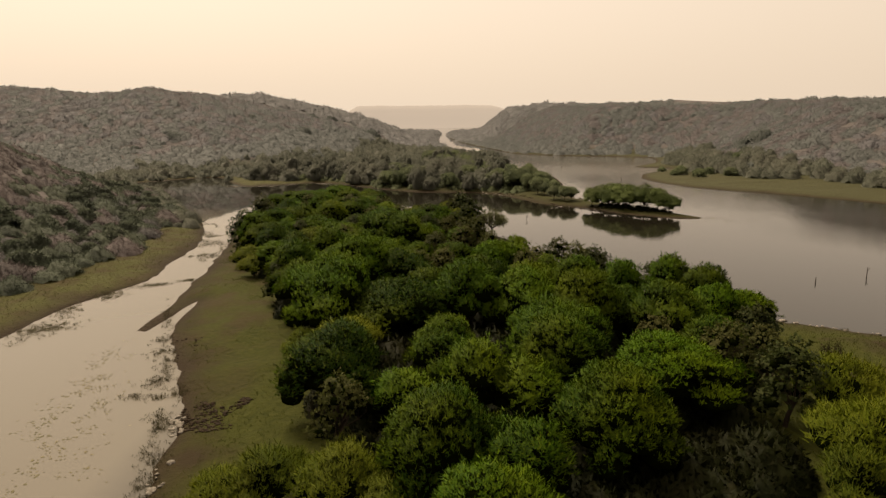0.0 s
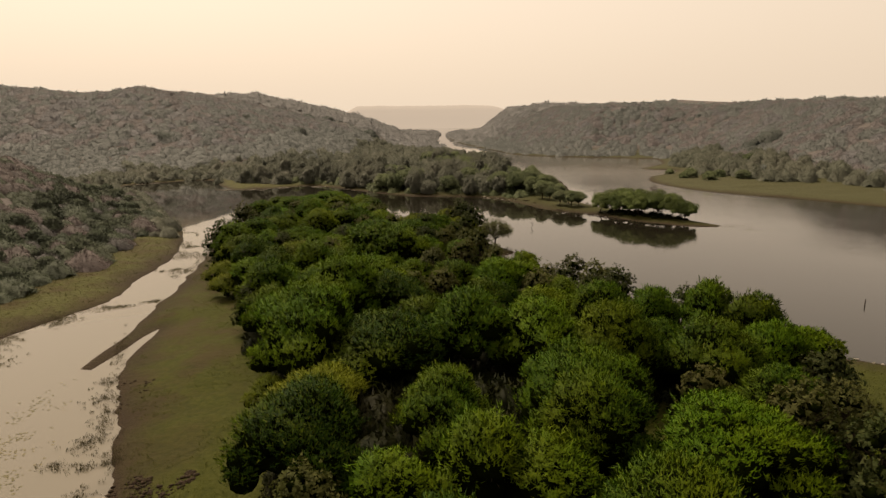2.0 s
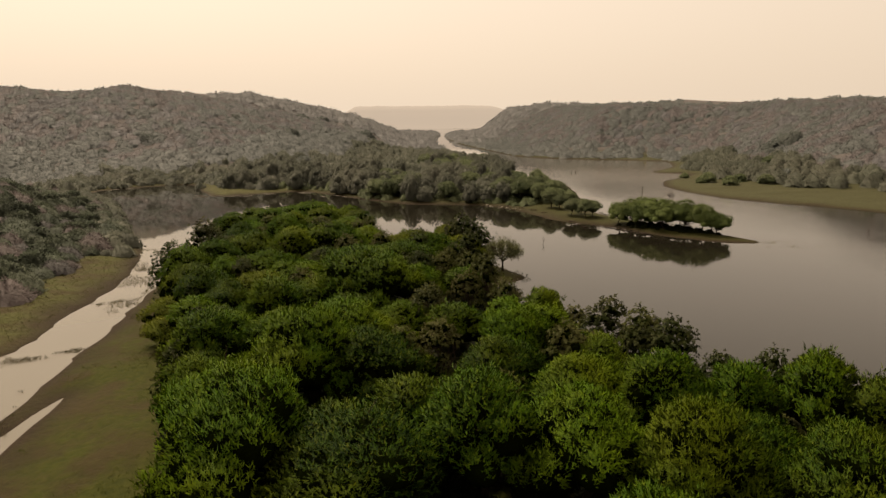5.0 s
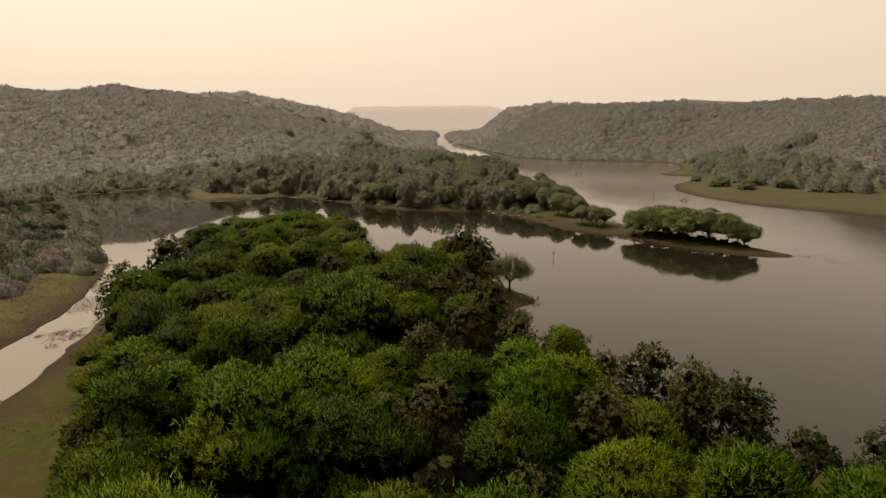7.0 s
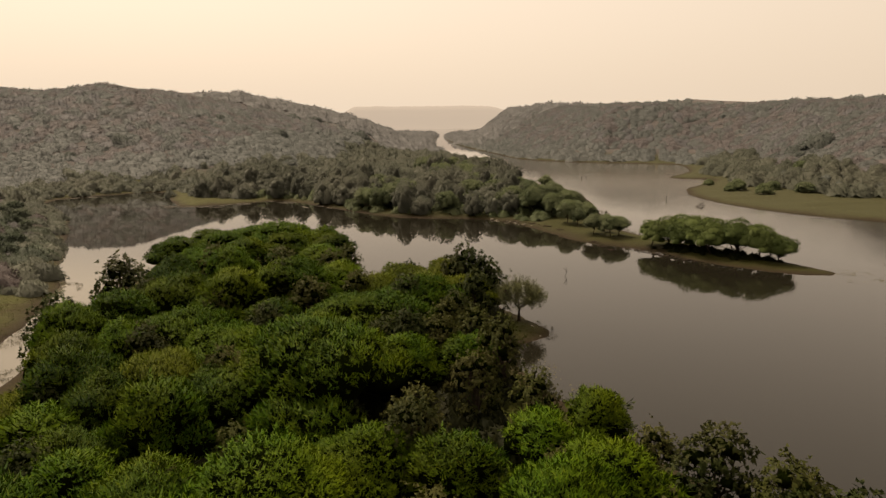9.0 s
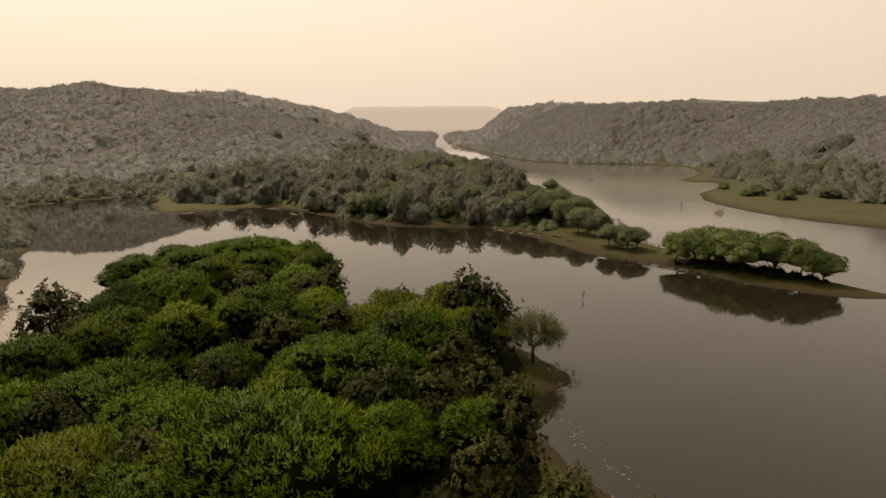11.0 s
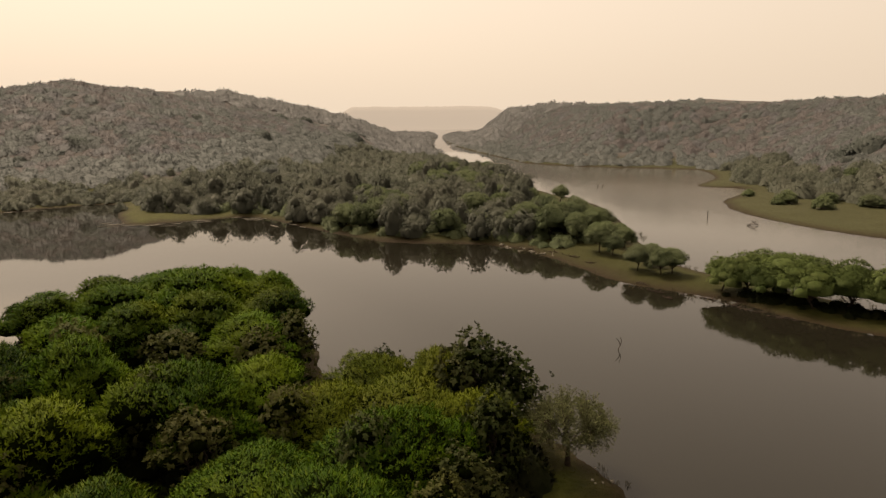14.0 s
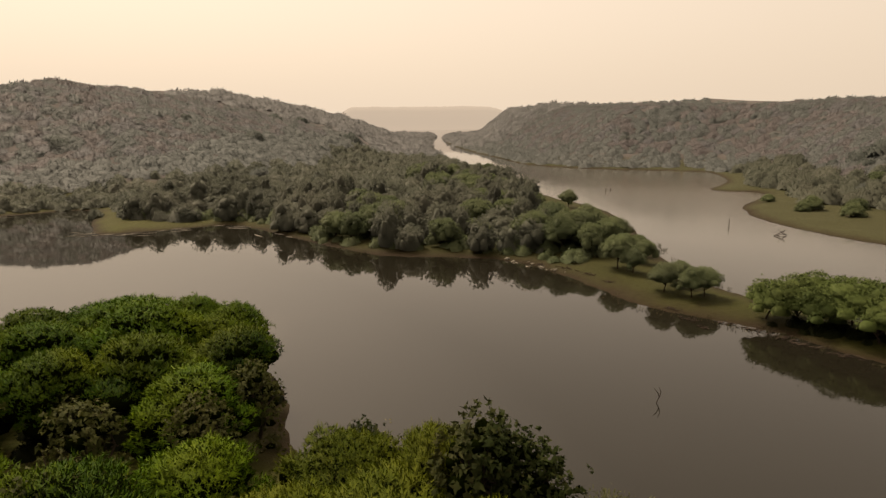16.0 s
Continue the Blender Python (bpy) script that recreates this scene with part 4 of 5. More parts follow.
# hillside scrub and far woods: beyond counting
def stuff(name, spots, forms, mat, label, category, lo, hi, rng, tall=1.0, sink=0.1):
    """One mesh of many plants."""
    z = height(spots[:, 0], spots[:, 1])
    tilt = np.clip(np.stack([height(spots[:, 0] + 1.5, spots[:, 1]) - z, height(spots[:, 0], spots[:, 1] + 1.5) - z], 1) / 1.5, -0.9, 0.9)
    vs, fs, ns, own, n = [], [], [], [], 0
    for (x, y), h, (gx, gy) in zip(spots, z, tilt):
        v, f, q = forms[int(rng.integers(len(forms)))]
        a, s = rng.uniform(0, 6.283), lo + (hi - lo) * rng.random() ** 1.6
        c, d = math.cos(a) * s, math.sin(a) * s
        w = np.stack([v[:, 0] * c - v[:, 1] * d + x, v[:, 0] * d + v[:, 1] * c + y, v[:, 2] * s * tall * rng.uniform(0.8, 1.25) + h - sink * s], 1)
        w[:, 2] += (w[:, 0] - x) * gx + (w[:, 1] - y) * gy
        vs.append(w)
        fs.append(f + n)
        ns.append(unit(np.stack([(q[:, 0] * c - q[:, 1] * d) / s - gx * q[:, 2], (q[:, 0] * d + q[:, 1] * c) / s - gy * q[:, 2], q[:, 2]], 1)))
        own.append(np.full(len(v), rng.random(), np.float32))
        n += len(v)
    v, f = np.concatenate(vs), np.concatenate(fs)
    flat = f.ravel()
    tri = f[:, 2] == f[:, 3]
    total = np.where(tri, 3, 4)
    keep = np.ones(f.shape, bool)
    keep[tri, 3] = False
    loops = flat[keep.ravel()]
    me = bpy.data.meshes.new(name)
    me.vertices.add(len(v))
    me.vertices.foreach_set("co", v.astype(np.float32).ravel())
    me.loops.add(len(loops))
    me.loops.foreach_set("vertex_index", loops.astype(np.int32))
    me.polygons.add(len(f))
    me.polygons.foreach_set("loop_start", np.concatenate([[0], np.cumsum(total)[:-1]]).astype(np.int32))
    me.polygons.foreach_set("loop_total", total.astype(np.int32))
    me.materials.append(mat)
    me.update(calc_edges=True)
    set_normals(me, np.concatenate(ns))
    me.attributes.new("plant", "FLOAT", "POINT").data.foreach_set("value", np.concatenate(own))
    return tagged(new(name, me), label, category, kind="stuff")


FORMS = bush_forms(900, 7, 100, 3, 0.50, 0.13, 0.30)
LOW_FORMS = bush_forms(950, 8, 170, 3, 0.40, 0.12, 0.30)
NEAR_FORMS = bush_forms(930, 7, 420, 4, 0.66, 0.045, 0.24)
SHORE_FORMS = bush_forms(940, 6, 260, 4, 0.85, 0.11, 0.27)
hill_rng = np.random.default_rng(77)


def split(spots, share, seed):
    r = np.random.default_rng(seed).random(len(spots))
    edges = np.cumsum([0] + list(share))
    return [spots[(r >= a) & (r < b)] for a, b in zip(edges[:-1], edges[1:])]


near_spots = scatter(hill_rng, 30000, -150, -50, 20, 260, lambda x, y: (inside_distance(HILL_NEAR, x, y) > -1 + 3 * lattice(x / 8.0, y / 8.0, 41)) & (inside_distance(HILL_NEAR, x, y) < 72), 2.8)
near_rise = inside_distance(HILL_NEAR, near_spots[:, 0], near_spots[:, 1]) + 9.0 * lattice(near_spots[:, 0] / 11.0, near_spots[:, 1] / 11.0, 43)
foot = (near_rise < 20) & (near_spots[:, 1] > 92)           # the foot of the slope by the bay is the greenest part
b, g, k = split(near_spots[~foot], (0.56, 0.12, 0.32), 1)
low_brown, low_grey, low_green = split(near_spots[foot], (0.14, 0.14, 0.72), 2)
b, g, k = np.concatenate([b, low_brown]), np.concatenate([g, low_grey]), np.concatenate([k, low_green])
stuff("dry_scrub", b, NEAR_FORMS, SCRUB_BROWN, "leafless brown scrub covering the near slope", "bushes", 2.3, 3.9, hill_rng, 1.0)
stuff("grey_scrub", g, NEAR_FORMS, SCRUB_GREY, "grey dry scrub on the near slope", "bushes", 1.4, 2.8, hill_rng)
stuff("green_scrub", k, NEAR_FORMS, SCRUB_GREEN, "dull green bushes on the near slope", "bushes", 1.6, 3.4, hill_rng, 1.1)


def west_ok(x, y):
    d = inside_distance(NORTH_S, x, y)
    near = (inside_distance(HILL_NEAR, x, y) < -2) & (inside_distance(TONGUE, x, y) < 1)
    return (d > 7) & near & ~wood_ok(x, y) & (y > 236) & (x > -0.74 * y - 12) & (inside_distance(HILL_WEST, x, y) < np.interp(x, [-150, -60], [172, 106]))


west_spots = scatter(hill_rng, 90000, -330, 30, 240, 900, west_ok, 4.3)
up_hill = inside_distance(HILL_WEST, west_spots[:, 0], west_spots[:, 1]) + 12 * lattice(west_spots[:, 0] / 25.0, west_spots[:, 1] / 25.0, 47)
low = (up_hill < 18) & (west_spots[:, 0] > -150) & (west_spots[:, 1] < 520)
far = west_spots[:, 1] > 560
mid = ~low & ~far & (up_hill < 44)
stuff("woodland", west_spots[low], SHORE_FORMS, WOODLAND, "dull green woodland behind the north shore", "woodland", 2.0, 4.6, hill_rng, 1.1)
stuff("woodland", west_spots[mid], FORMS, HILL_GREEN, "haze-tinted green woodland up the western slope", "woodland", 3.0, 5.6, hill_rng, 1.0)
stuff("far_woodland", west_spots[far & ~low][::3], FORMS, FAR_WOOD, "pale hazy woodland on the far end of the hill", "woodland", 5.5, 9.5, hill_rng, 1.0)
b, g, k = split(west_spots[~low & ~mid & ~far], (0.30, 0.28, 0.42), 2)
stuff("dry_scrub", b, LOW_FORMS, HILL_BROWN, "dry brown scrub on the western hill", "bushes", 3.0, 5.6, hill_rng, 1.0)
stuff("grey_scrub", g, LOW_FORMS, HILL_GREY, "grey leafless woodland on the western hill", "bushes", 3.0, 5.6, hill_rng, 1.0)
stuff("green_scrub", k, LOW_FORMS, HILL_GREEN, "haze-tinted green trees on the western hill", "bushes", 3.0, 5.6, hill_rng, 1.0)


def east_ok(x, y):
    h = inside_distance(HILL_EAST, x, y)
    return (x < 0.74 * y + 12) & (h > -6 + 5 * lattice(x / 12.0, y / 12.0, 43)) & (h < 108) & (inside_distance(EAST_S, x, y) > 4)


east_spots = scatter(hill_rng, 70000, 40, 320, 120, 900, east_ok, 4.5)
low = inside_distance(HILL_EAST, east_spots[:, 0], east_spots[:, 1]) < 18 + 11 * lattice(east_spots[:, 0] / 25.0, east_spots[:, 1] / 25.0, 48)
near_low = low & (east_spots[:, 1] < 400)
stuff("woodland", east_spots[near_low], SHORE_FORMS, WOODLAND, "dull green trees along the eastern hill's foot", "woodland", 2.6, 4.8, hill_rng, 1.2)
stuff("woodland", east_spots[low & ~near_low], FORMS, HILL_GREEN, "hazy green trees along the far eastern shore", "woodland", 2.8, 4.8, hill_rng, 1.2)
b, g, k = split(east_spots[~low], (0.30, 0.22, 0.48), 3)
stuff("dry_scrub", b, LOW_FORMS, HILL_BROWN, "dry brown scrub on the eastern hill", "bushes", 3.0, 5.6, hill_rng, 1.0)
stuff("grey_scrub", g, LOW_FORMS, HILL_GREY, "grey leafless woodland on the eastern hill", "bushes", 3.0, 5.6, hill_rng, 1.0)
stuff("green_scrub", k, LOW_FORMS, HILL_GREEN, "haze-tinted green trees on the eastern hill", "bushes", 3.0, 5.6, hill_rng, 1.0)

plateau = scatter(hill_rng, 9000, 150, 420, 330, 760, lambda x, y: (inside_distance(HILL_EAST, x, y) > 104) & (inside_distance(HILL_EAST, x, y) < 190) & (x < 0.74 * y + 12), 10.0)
stuff("woodland", plateau, FORMS, HILL_GREEN, "haze-tinted woodland on top of the eastern hill", "woodland", 4.0, 6.5, hill_rng, 0.9)

# trees that stand above the scrub, and the ragged line of the crests
crown_rng = np.random.default_rng(78)
CREST_FORMS = bush_forms(960, 6, 130, 4, 1.0, 0.12, 0.30)
for hill, x0, x1, y0, y1, edge in ((HILL_WEST, -330, 10, 285, 800, 140), (HILL_EAST, 50, 320, 130, 900, 100)):
    side = "western" if hill is HILL_WEST else "eastern"
    top = scatter(crown_rng, 9000, x0, x1, y0, y1, lambda x, y: (inside_distance(hill, x, y) > edge * 0.5) & (inside_distance(hill, x, y) < edge), 6.0)
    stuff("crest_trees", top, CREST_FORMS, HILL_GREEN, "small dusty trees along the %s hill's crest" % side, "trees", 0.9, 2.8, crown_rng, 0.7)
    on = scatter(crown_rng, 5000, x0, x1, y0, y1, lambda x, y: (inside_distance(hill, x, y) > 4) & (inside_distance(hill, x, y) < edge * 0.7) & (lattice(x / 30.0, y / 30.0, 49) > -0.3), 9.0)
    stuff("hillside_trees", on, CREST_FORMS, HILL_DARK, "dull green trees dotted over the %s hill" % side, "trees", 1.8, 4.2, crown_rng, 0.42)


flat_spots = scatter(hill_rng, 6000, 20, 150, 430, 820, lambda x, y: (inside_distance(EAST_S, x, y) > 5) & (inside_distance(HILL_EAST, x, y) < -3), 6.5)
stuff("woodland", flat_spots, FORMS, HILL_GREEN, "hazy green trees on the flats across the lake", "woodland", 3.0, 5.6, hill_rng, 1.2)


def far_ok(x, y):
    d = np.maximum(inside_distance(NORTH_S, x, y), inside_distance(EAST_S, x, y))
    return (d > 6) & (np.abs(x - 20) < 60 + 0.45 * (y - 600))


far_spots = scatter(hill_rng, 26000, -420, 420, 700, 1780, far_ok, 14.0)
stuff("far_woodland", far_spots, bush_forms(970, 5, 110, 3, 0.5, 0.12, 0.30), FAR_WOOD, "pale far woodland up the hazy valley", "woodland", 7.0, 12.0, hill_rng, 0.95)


# undergrowth that fills the grove's floor between the trunks, near-black to paint its shade
def grove_ok(x, y):
    near = np.full(x.shape, 1e9)
    for lst in (NEAR_GROVE, MID_GROVE, FAR_GROVE, TIP_GROVE):
        for gx, gy, r in lst:
            near = np.minimum(near, np.hypot(x - gx, y - gy) - r * 0.55)
    return (near < np.where(x < -9, 0.8, 3.0)) & (inside_distance(ISLAND_S, x, y) > 1.5)


stuff("undergrowth", scatter(np.random.default_rng(55), 9000, -48, 30, 22, 168, grove_ok, 1.8), SHORE_FORMS, UNDER, "leafy undergrowth painted shade-dark beneath the acacias", "bushes", 1.1, 2.3, np.random.default_rng(56), 1.2)

# bushes added in the hollows, near-black in place of deep shade
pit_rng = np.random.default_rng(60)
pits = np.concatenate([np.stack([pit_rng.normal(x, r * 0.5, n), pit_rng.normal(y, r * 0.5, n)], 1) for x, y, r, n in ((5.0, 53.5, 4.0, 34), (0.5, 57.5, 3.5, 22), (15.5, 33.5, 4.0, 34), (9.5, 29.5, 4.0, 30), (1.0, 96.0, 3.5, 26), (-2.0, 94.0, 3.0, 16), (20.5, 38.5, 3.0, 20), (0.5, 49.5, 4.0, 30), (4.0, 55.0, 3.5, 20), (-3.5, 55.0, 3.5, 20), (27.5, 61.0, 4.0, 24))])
stuff("undergrowth", pits, SHORE_FORMS, UNDER, "added leafy bushes painted shade-dark in the grove's hollows", "bushes", 1.4, 2.8, pit_rng, 1.1)

# added near-black bushes standing in for the shade below the edge trees
edge_rng = np.random.default_rng(58)
stuff("undergrowth", np.stack([edge_rng.uniform(14.5, 23.0, 26), edge_rng.uniform(33.0, 39.0, 26)], 1), SHORE_FORMS, UNDER, "added thicket painted shade-dark at the grove's edge", "bushes", 1.0, 2.0, edge_rng, 0.9)
# thicket whose near-black leaf paints the canopy's dark underside
spit_rng = np.random.default_rng(57)
stuff("undergrowth", np.array([(42.0 + 15.5 * q + spit_rng.normal(0, 1.1), 171.2 - 13.2 * q + spit_rng.normal(0, 0.8)) for q in spit_rng.random(70)]), SHORE_FORMS, UNDER, "thicket painted shade-dark beneath the spit's acacias", "bushes", 0.5, 1.3, spit_rng, 0.9)
stuff("undergrowth", scatter(spit_rng, 5000, -78, 32, 205, 300, lambda x, y: (inside_distance(NORTH_S, x, y) > 3.5 + 2.5 * lattice(x / 7.0, y / 7.0, 33)) & (inside_distance(NORTH_S, x, y) < 16) & (inside_distance(TONGUE, x, y) < 0), 2.6), SHORE_FORMS, SHORELEAF, "dull green bushes at the woodland's foot", "bushes", 1.2, 2.8, spit_rng, 1.0)

stuff("undergrowth", scatter(spit_rng, 6000, -150, -58, 140, 305, lambda x, y: (inside_distance(NORTH_S, x, y) > 2.0 + 2.0 * lattice(x / 7.0, y / 7.0, 34)) & (inside_distance(NORTH_S, x, y) < 18) & (inside_distance(HILL_NEAR, x, y) < 1) & (inside_distance(TONGUE, x, y) < 0), 2.7), SHORE_FORMS, WOODLAND,
      "grey-green bushes round the western bay", "bushes", 1.3, 3.0, spit_rng, 1.0)

# half-dry and dark trees scattered through the far half of the grove
mixed = np.random.default_rng(59)
for x, y in scatter(mixed, 3000, -44, 8, 72, 164, lambda x, y: grove_ok(x, y) & (inside_distance(ISLAND_S, x, y) > 4), 8.5)[:46]:
    kind = BROWNS[int(mixed.integers(3))] if mixed.random() < 0.6 else DARKS[int(mixed.integers(3))]
    s = mixed.uniform(0.7, 1.0)
    place(kind, float(x), float(y), s, s * (1.12 if y < 138 else 0.95))

# single large trees that stand out on the hillsides
HILL_TREES = [mound_kind(50 + i, 4.8, 420, HILLTREE, "hillside_tree", "tall dull green tree standing out on a hillside", "large hillside trees") for i in range(2)]
for x, y, s in [(163, 322, 1.7), (168, 328, 1.1), (158, 330, 1.1), (152, 318, 0.9),
                (-150, 352, 1.1), (-106, 515, 1.3), (-92, 420, 1.2), (-70, 350, 1.3), (-98, 560, 1.3), (-60, 540, 1.6), (130, 262, 0.9), (126, 250, 0.9), (134, 240, 0.9), (128, 285, 1.0), (136, 300, 0.9)]:
    place(HILL_TREES[int(R.integers(2))], x, y, s, s * 1.2, sink=1.6 * s)
SLOPE_TREES = [mound_kind(60 + i, 4.0, 1500, SCRUB_GREEN, "slope_tree", "dark green tree at the foot of a dry slope", "trees on the near slope", high=0.9) for i in range(2)]
for x, y, s in [(-84, 170, 1.0), (-80, 166, 0.8), (-66, 128, 0.9), (-70, 140, 1.0), (-66, 112, 0.8), (-76, 158, 0.9), (-63, 100, 0.7), (-66, 94, 0.8), (-72, 150, 0.8), (-68, 119, 0.7)]:
    place(SLOPE_TREES[int(R.integers(2))], x, y, s, sink=1.2)
foot_rng = np.random.default_rng(61)
for x, y in scatter(foot_rng, 2500, -120, -56, 92, 225, lambda x, y: (inside_distance(HILL_NEAR, x, y) > 1) & (inside_distance(HILL_NEAR, x, y) < 20), 6.0)[:80]:
    place(SLOPE_TREES[int(foot_rng.integers(2))], float(x), float(y), foot_rng.uniform(0.6, 1.0), sink=0.9)

crest = np.random.default_rng(91)
for side, x0, x1, y0, y1, lo, hi, n in ((HILL_WEST, -210, -35, 300, 640, 12, 100, 12), (HILL_EAST, 70, 260, 170, 640, 14, 100, 8)):
    spots = scatter(crest, 1500, x0, x1, y0, y1, lambda x, y: (inside_distance(side, x, y) > lo) & (inside_distance(side, x, y) < hi), 13.0)
    for x, y in spots[:n]:
        s = 0.45 + 0.55 * crest.random() ** 2
        place(HILL_TREES[int(crest.integers(2))], float(x), float(y), s, s * 1.2, sink=1.6 * s)


# ---- shores: rocks, reeds, floating leaves, snags ----
def rock_mesh(seed, mat):
    rng = np.random.default_rng(seed)
    v, f = ICO2
    w = v * (1 + 0.18 * rng.normal(size=(len(v), 1)))
    for _ in range(4):
        n = unit(rng.normal(size=3))
        d = w @ n
        w = w - np.outer(np.maximum(d - rng.uniform(0.55, 0.8), 0), n)
    return mesh_from("rock", w * np.array([1, 0.8, 0.55]), f, [mat])


ROCKS = [rock_mesh(700 + i, ROCK) for i in range(5)]
shore_rng = np.random.default_rng(21)


def rock(x, y, s, label, group):
    ob = new("rock", ROCKS[int(shore_rng.integers(5))])
    ob.matrix_basis = pose(x, y, max(ground_z(x, y), -0.05) + 0.12 * s, *shore_rng.uniform(-12, 12, 2), shore_rng.uniform(0, 360)) @ Matrix.Diagonal((s, s, s, 1))
    return tagged(ob, label, "rock", group)


for k in range(26):
    rock(-20.7 - 0.36 * k / 6 + shore_rng.normal(0, 0.35), 44.2 + 0.14 * k + shore_rng.normal(0, 0.3), 0.10 + 0.30 * shore_rng.random() ** 2, "pale flat rock on the muddy bank", "rocks on the mud")
for k in range(14):
    rock(-19.3 + shore_rng.normal(0, 0.5), 37.5 + shore_rng.uniform(-2.5, 3.0), 0.12 + 0.22 * shore_rng.random(), "small pale rock at the water's edge", "rocks on the mud")
for k in range(18):
    q = k / 17
    rock(36 + 13 * q + shore_rng.normal(0, 0.4), 73.2 - 8.5 * q + shore_rng.normal(0, 0.5), 0.15 + 0.35 * shore_rng.random() ** 2, "grey rock along the island's open shore", "rocks on the open shore")
for k in range(22):
    q = k / 21
    rock(14 + 8 * q + shore_rng.normal(0, 0.5), 209.3 - 9.5 * q + shore_rng.normal(0, 0.5), 0.2 + 0.35 * shore_rng.random() ** 2, "grey rock along the north shore", "rocks on the north shore")
for k in range(10):
    rock(11.5 + shore_rng.normal(0, 1.2), 124.5 + shore_rng.normal(0, 1.6), 0.07 + 0.10 * shore_rng.random(), "small pale stone on the bare spit", "stones on the spit")


def blades(rng, x, y, n, spread, tall, wide):
    """A tuft: n thin upright blades."""
    a, q = rng.uniform(0, 6.283, n), spread * np.sqrt(rng.random(n))
    p = np.stack([x + q * np.cos(a), y + q * np.sin(a), np.zeros(n)], 1)
    p[:, 2] = -0.03
    way = unit(np.stack([rng.normal(0, 0.32, n), rng.normal(0, 0.32, n), np.ones(n)], 1))
    return sprigs(rng, p, way, tall, wide, 0.05)


def tufts(name, spots, mat, label, category, n, spread, tall, wide, seed):
    rng = np.random.default_rng(seed)
    z = np.maximum(height(spots[:, 0], spots[:, 1]), 0)
    chunks = []
    for (x, y), h in zip(spots, z):
        v, f = blades(rng, x, y, n, spread, tall * rng.uniform(0.6, 1.3), wide)
        v[:, 2] += h
        chunks.append((v, f))
    v, f = merge(chunks)
    return tagged(new(name, mesh_from(name, v, f, [mat])), label, category, kind="stuff")


def band(poly, lo, hi, x0, x1, y0, y1, n, gap, seed, patch=0.0):
    rng = np.random.default_rng(seed)
    ok = lambda x, y: (land_distance(x, y) > lo) & (land_distance(x, y) < hi) & (np.abs(inside_distance(poly, x, y)) < 14) & (lattice(x / 3.5, y / 3.5, seed) > patch)
    return scatter(rng, n, x0, x1, y0, y1, ok, gap)


# reeds standing in the shallows along the left channel and the far shores
def patches(seed, *centres):
    """Spots gathered round centres x, y, spread along, spread across, count; the beds follow the channel."""
    rng = np.random.default_rng(seed)
    out = []
    for cx, cy, sx, sy, n in centres:
        u, v = rng.normal(0, sx, n), rng.normal(0, sy, n)
        out.append(np.stack([cx + 0.92 * u - 0.38 * v, cy + 0.38 * u + 0.92 * v], 1))
    return np.concatenate(out)


tufts("reeds", patches(61, (-26.9, 54.7, 0.8, 0.8, 70), (-27.5, 51.5, 0.5, 0.4, 24), (-25.5, 51.3, 0.5, 0.5, 28), (-29.8, 62.4, 0.7, 1.0, 50), (-22.9, 46.3, 0.5, 1.4, 90), (-28.0, 59.2, 0.5, 1.5, 60),
                       (-23.9, 52.0, 0.4, 1.2, 50), (-31.4, 66.0, 0.5, 0.9, 36), (-20.9, 40.5, 0.5, 1.6, 70), (-20.0, 36.5, 0.5, 1.5, 50), (-34.4, 74, 0.3, 2.5, 50)),
      REED, "thin brown-green reeds standing in the shallows", "reeds", 10, 0.24, 0.28, 0.03, 62)
tufts("reeds", patches(69, (-39.7, 93.4, 0.9, 0.3, 40), (-43.1, 90.9, 1.1, 0.4, 50), (-44.2, 112.4, 1.6, 0.6, 60), (-42.4, 111, 1.2, 0.5, 40), (-49.5, 132.0, 1.2, 0.6, 40), (-47.3, 70.5, 1.6, 1.3, 190), (-48.2, 85.4, 0.8, 1.6, 90),
                       (-49.0, 77.5, 0.8, 1.8, 80)), REED, "low beds of drowned grass in the channel", "reeds", 10, 0.3, 0.24, 0.035, 60)
tufts("reeds", band(NORTH_S, -3.0, 0.6, -66, -42, 50, 150, 9000, 0.35, 63, 0.1), REED, "reeds and flooded grass along the far bank", "reeds", 10, 0.3, 0.30, 0.035, 64)
tufts("reeds", band(NORTH_S, -2.0, 0.4, -20, 60, 148, 225, 9000, 0.5, 65, 0.1), REED, "low reeds at the north shore", "reeds", 9, 0.4, 0.5, 0.06, 66)
tufts("reeds", band(ISLAND_S, -0.8, 0.6, 5, 52, 60, 138, 5000, 0.4, 67, 0.2), REED, "reeds at the island's lake shore", "reeds", 10, 0.25, 0.5, 0.04, 68)

# grass of the near banks
_r = np.random.default_rng(71)
tufts("grass", scatter(_r, 24000, -44, -6, 26, 132, lambda x, y: (inside_distance(ISLAND_S, x, y) > 1.2) & (lattice(x / 5.0, y / 5.0, 72) + 0.5 * lattice(x / 1.6, y / 1.6, 70) > -0.05 + 0.25 * (x < -18)) & (x < -8 - 0.12 * (y - 30)), 0.30),
      GRASS, "short green-brown grass on the island's bank", "grass", 6, 0.22, 0.22, 0.035, 73)
tufts("grass", scatter(_r, 14000, 20, 62, 26, 74, lambda x, y: inside_distance(ISLAND_S, x, y) > 1.0, 0.45),
      GRASS, "grass on the open shore beside the grove", "grass", 6, 0.28, 0.26, 0.04, 74)
tufts("grass", scatter(_r, 14000, -76, -45, 50, 180, lambda x, y: (inside_distance(NORTH_S, x, y) > 1.5) & (inside_distance(HILL_NEAR, x, y) < 3), 0.5),
      MEADOW, "dry yellow-green grass strip under the near slope", "grass", 6, 0.3, 0.26, 0.05, 75)
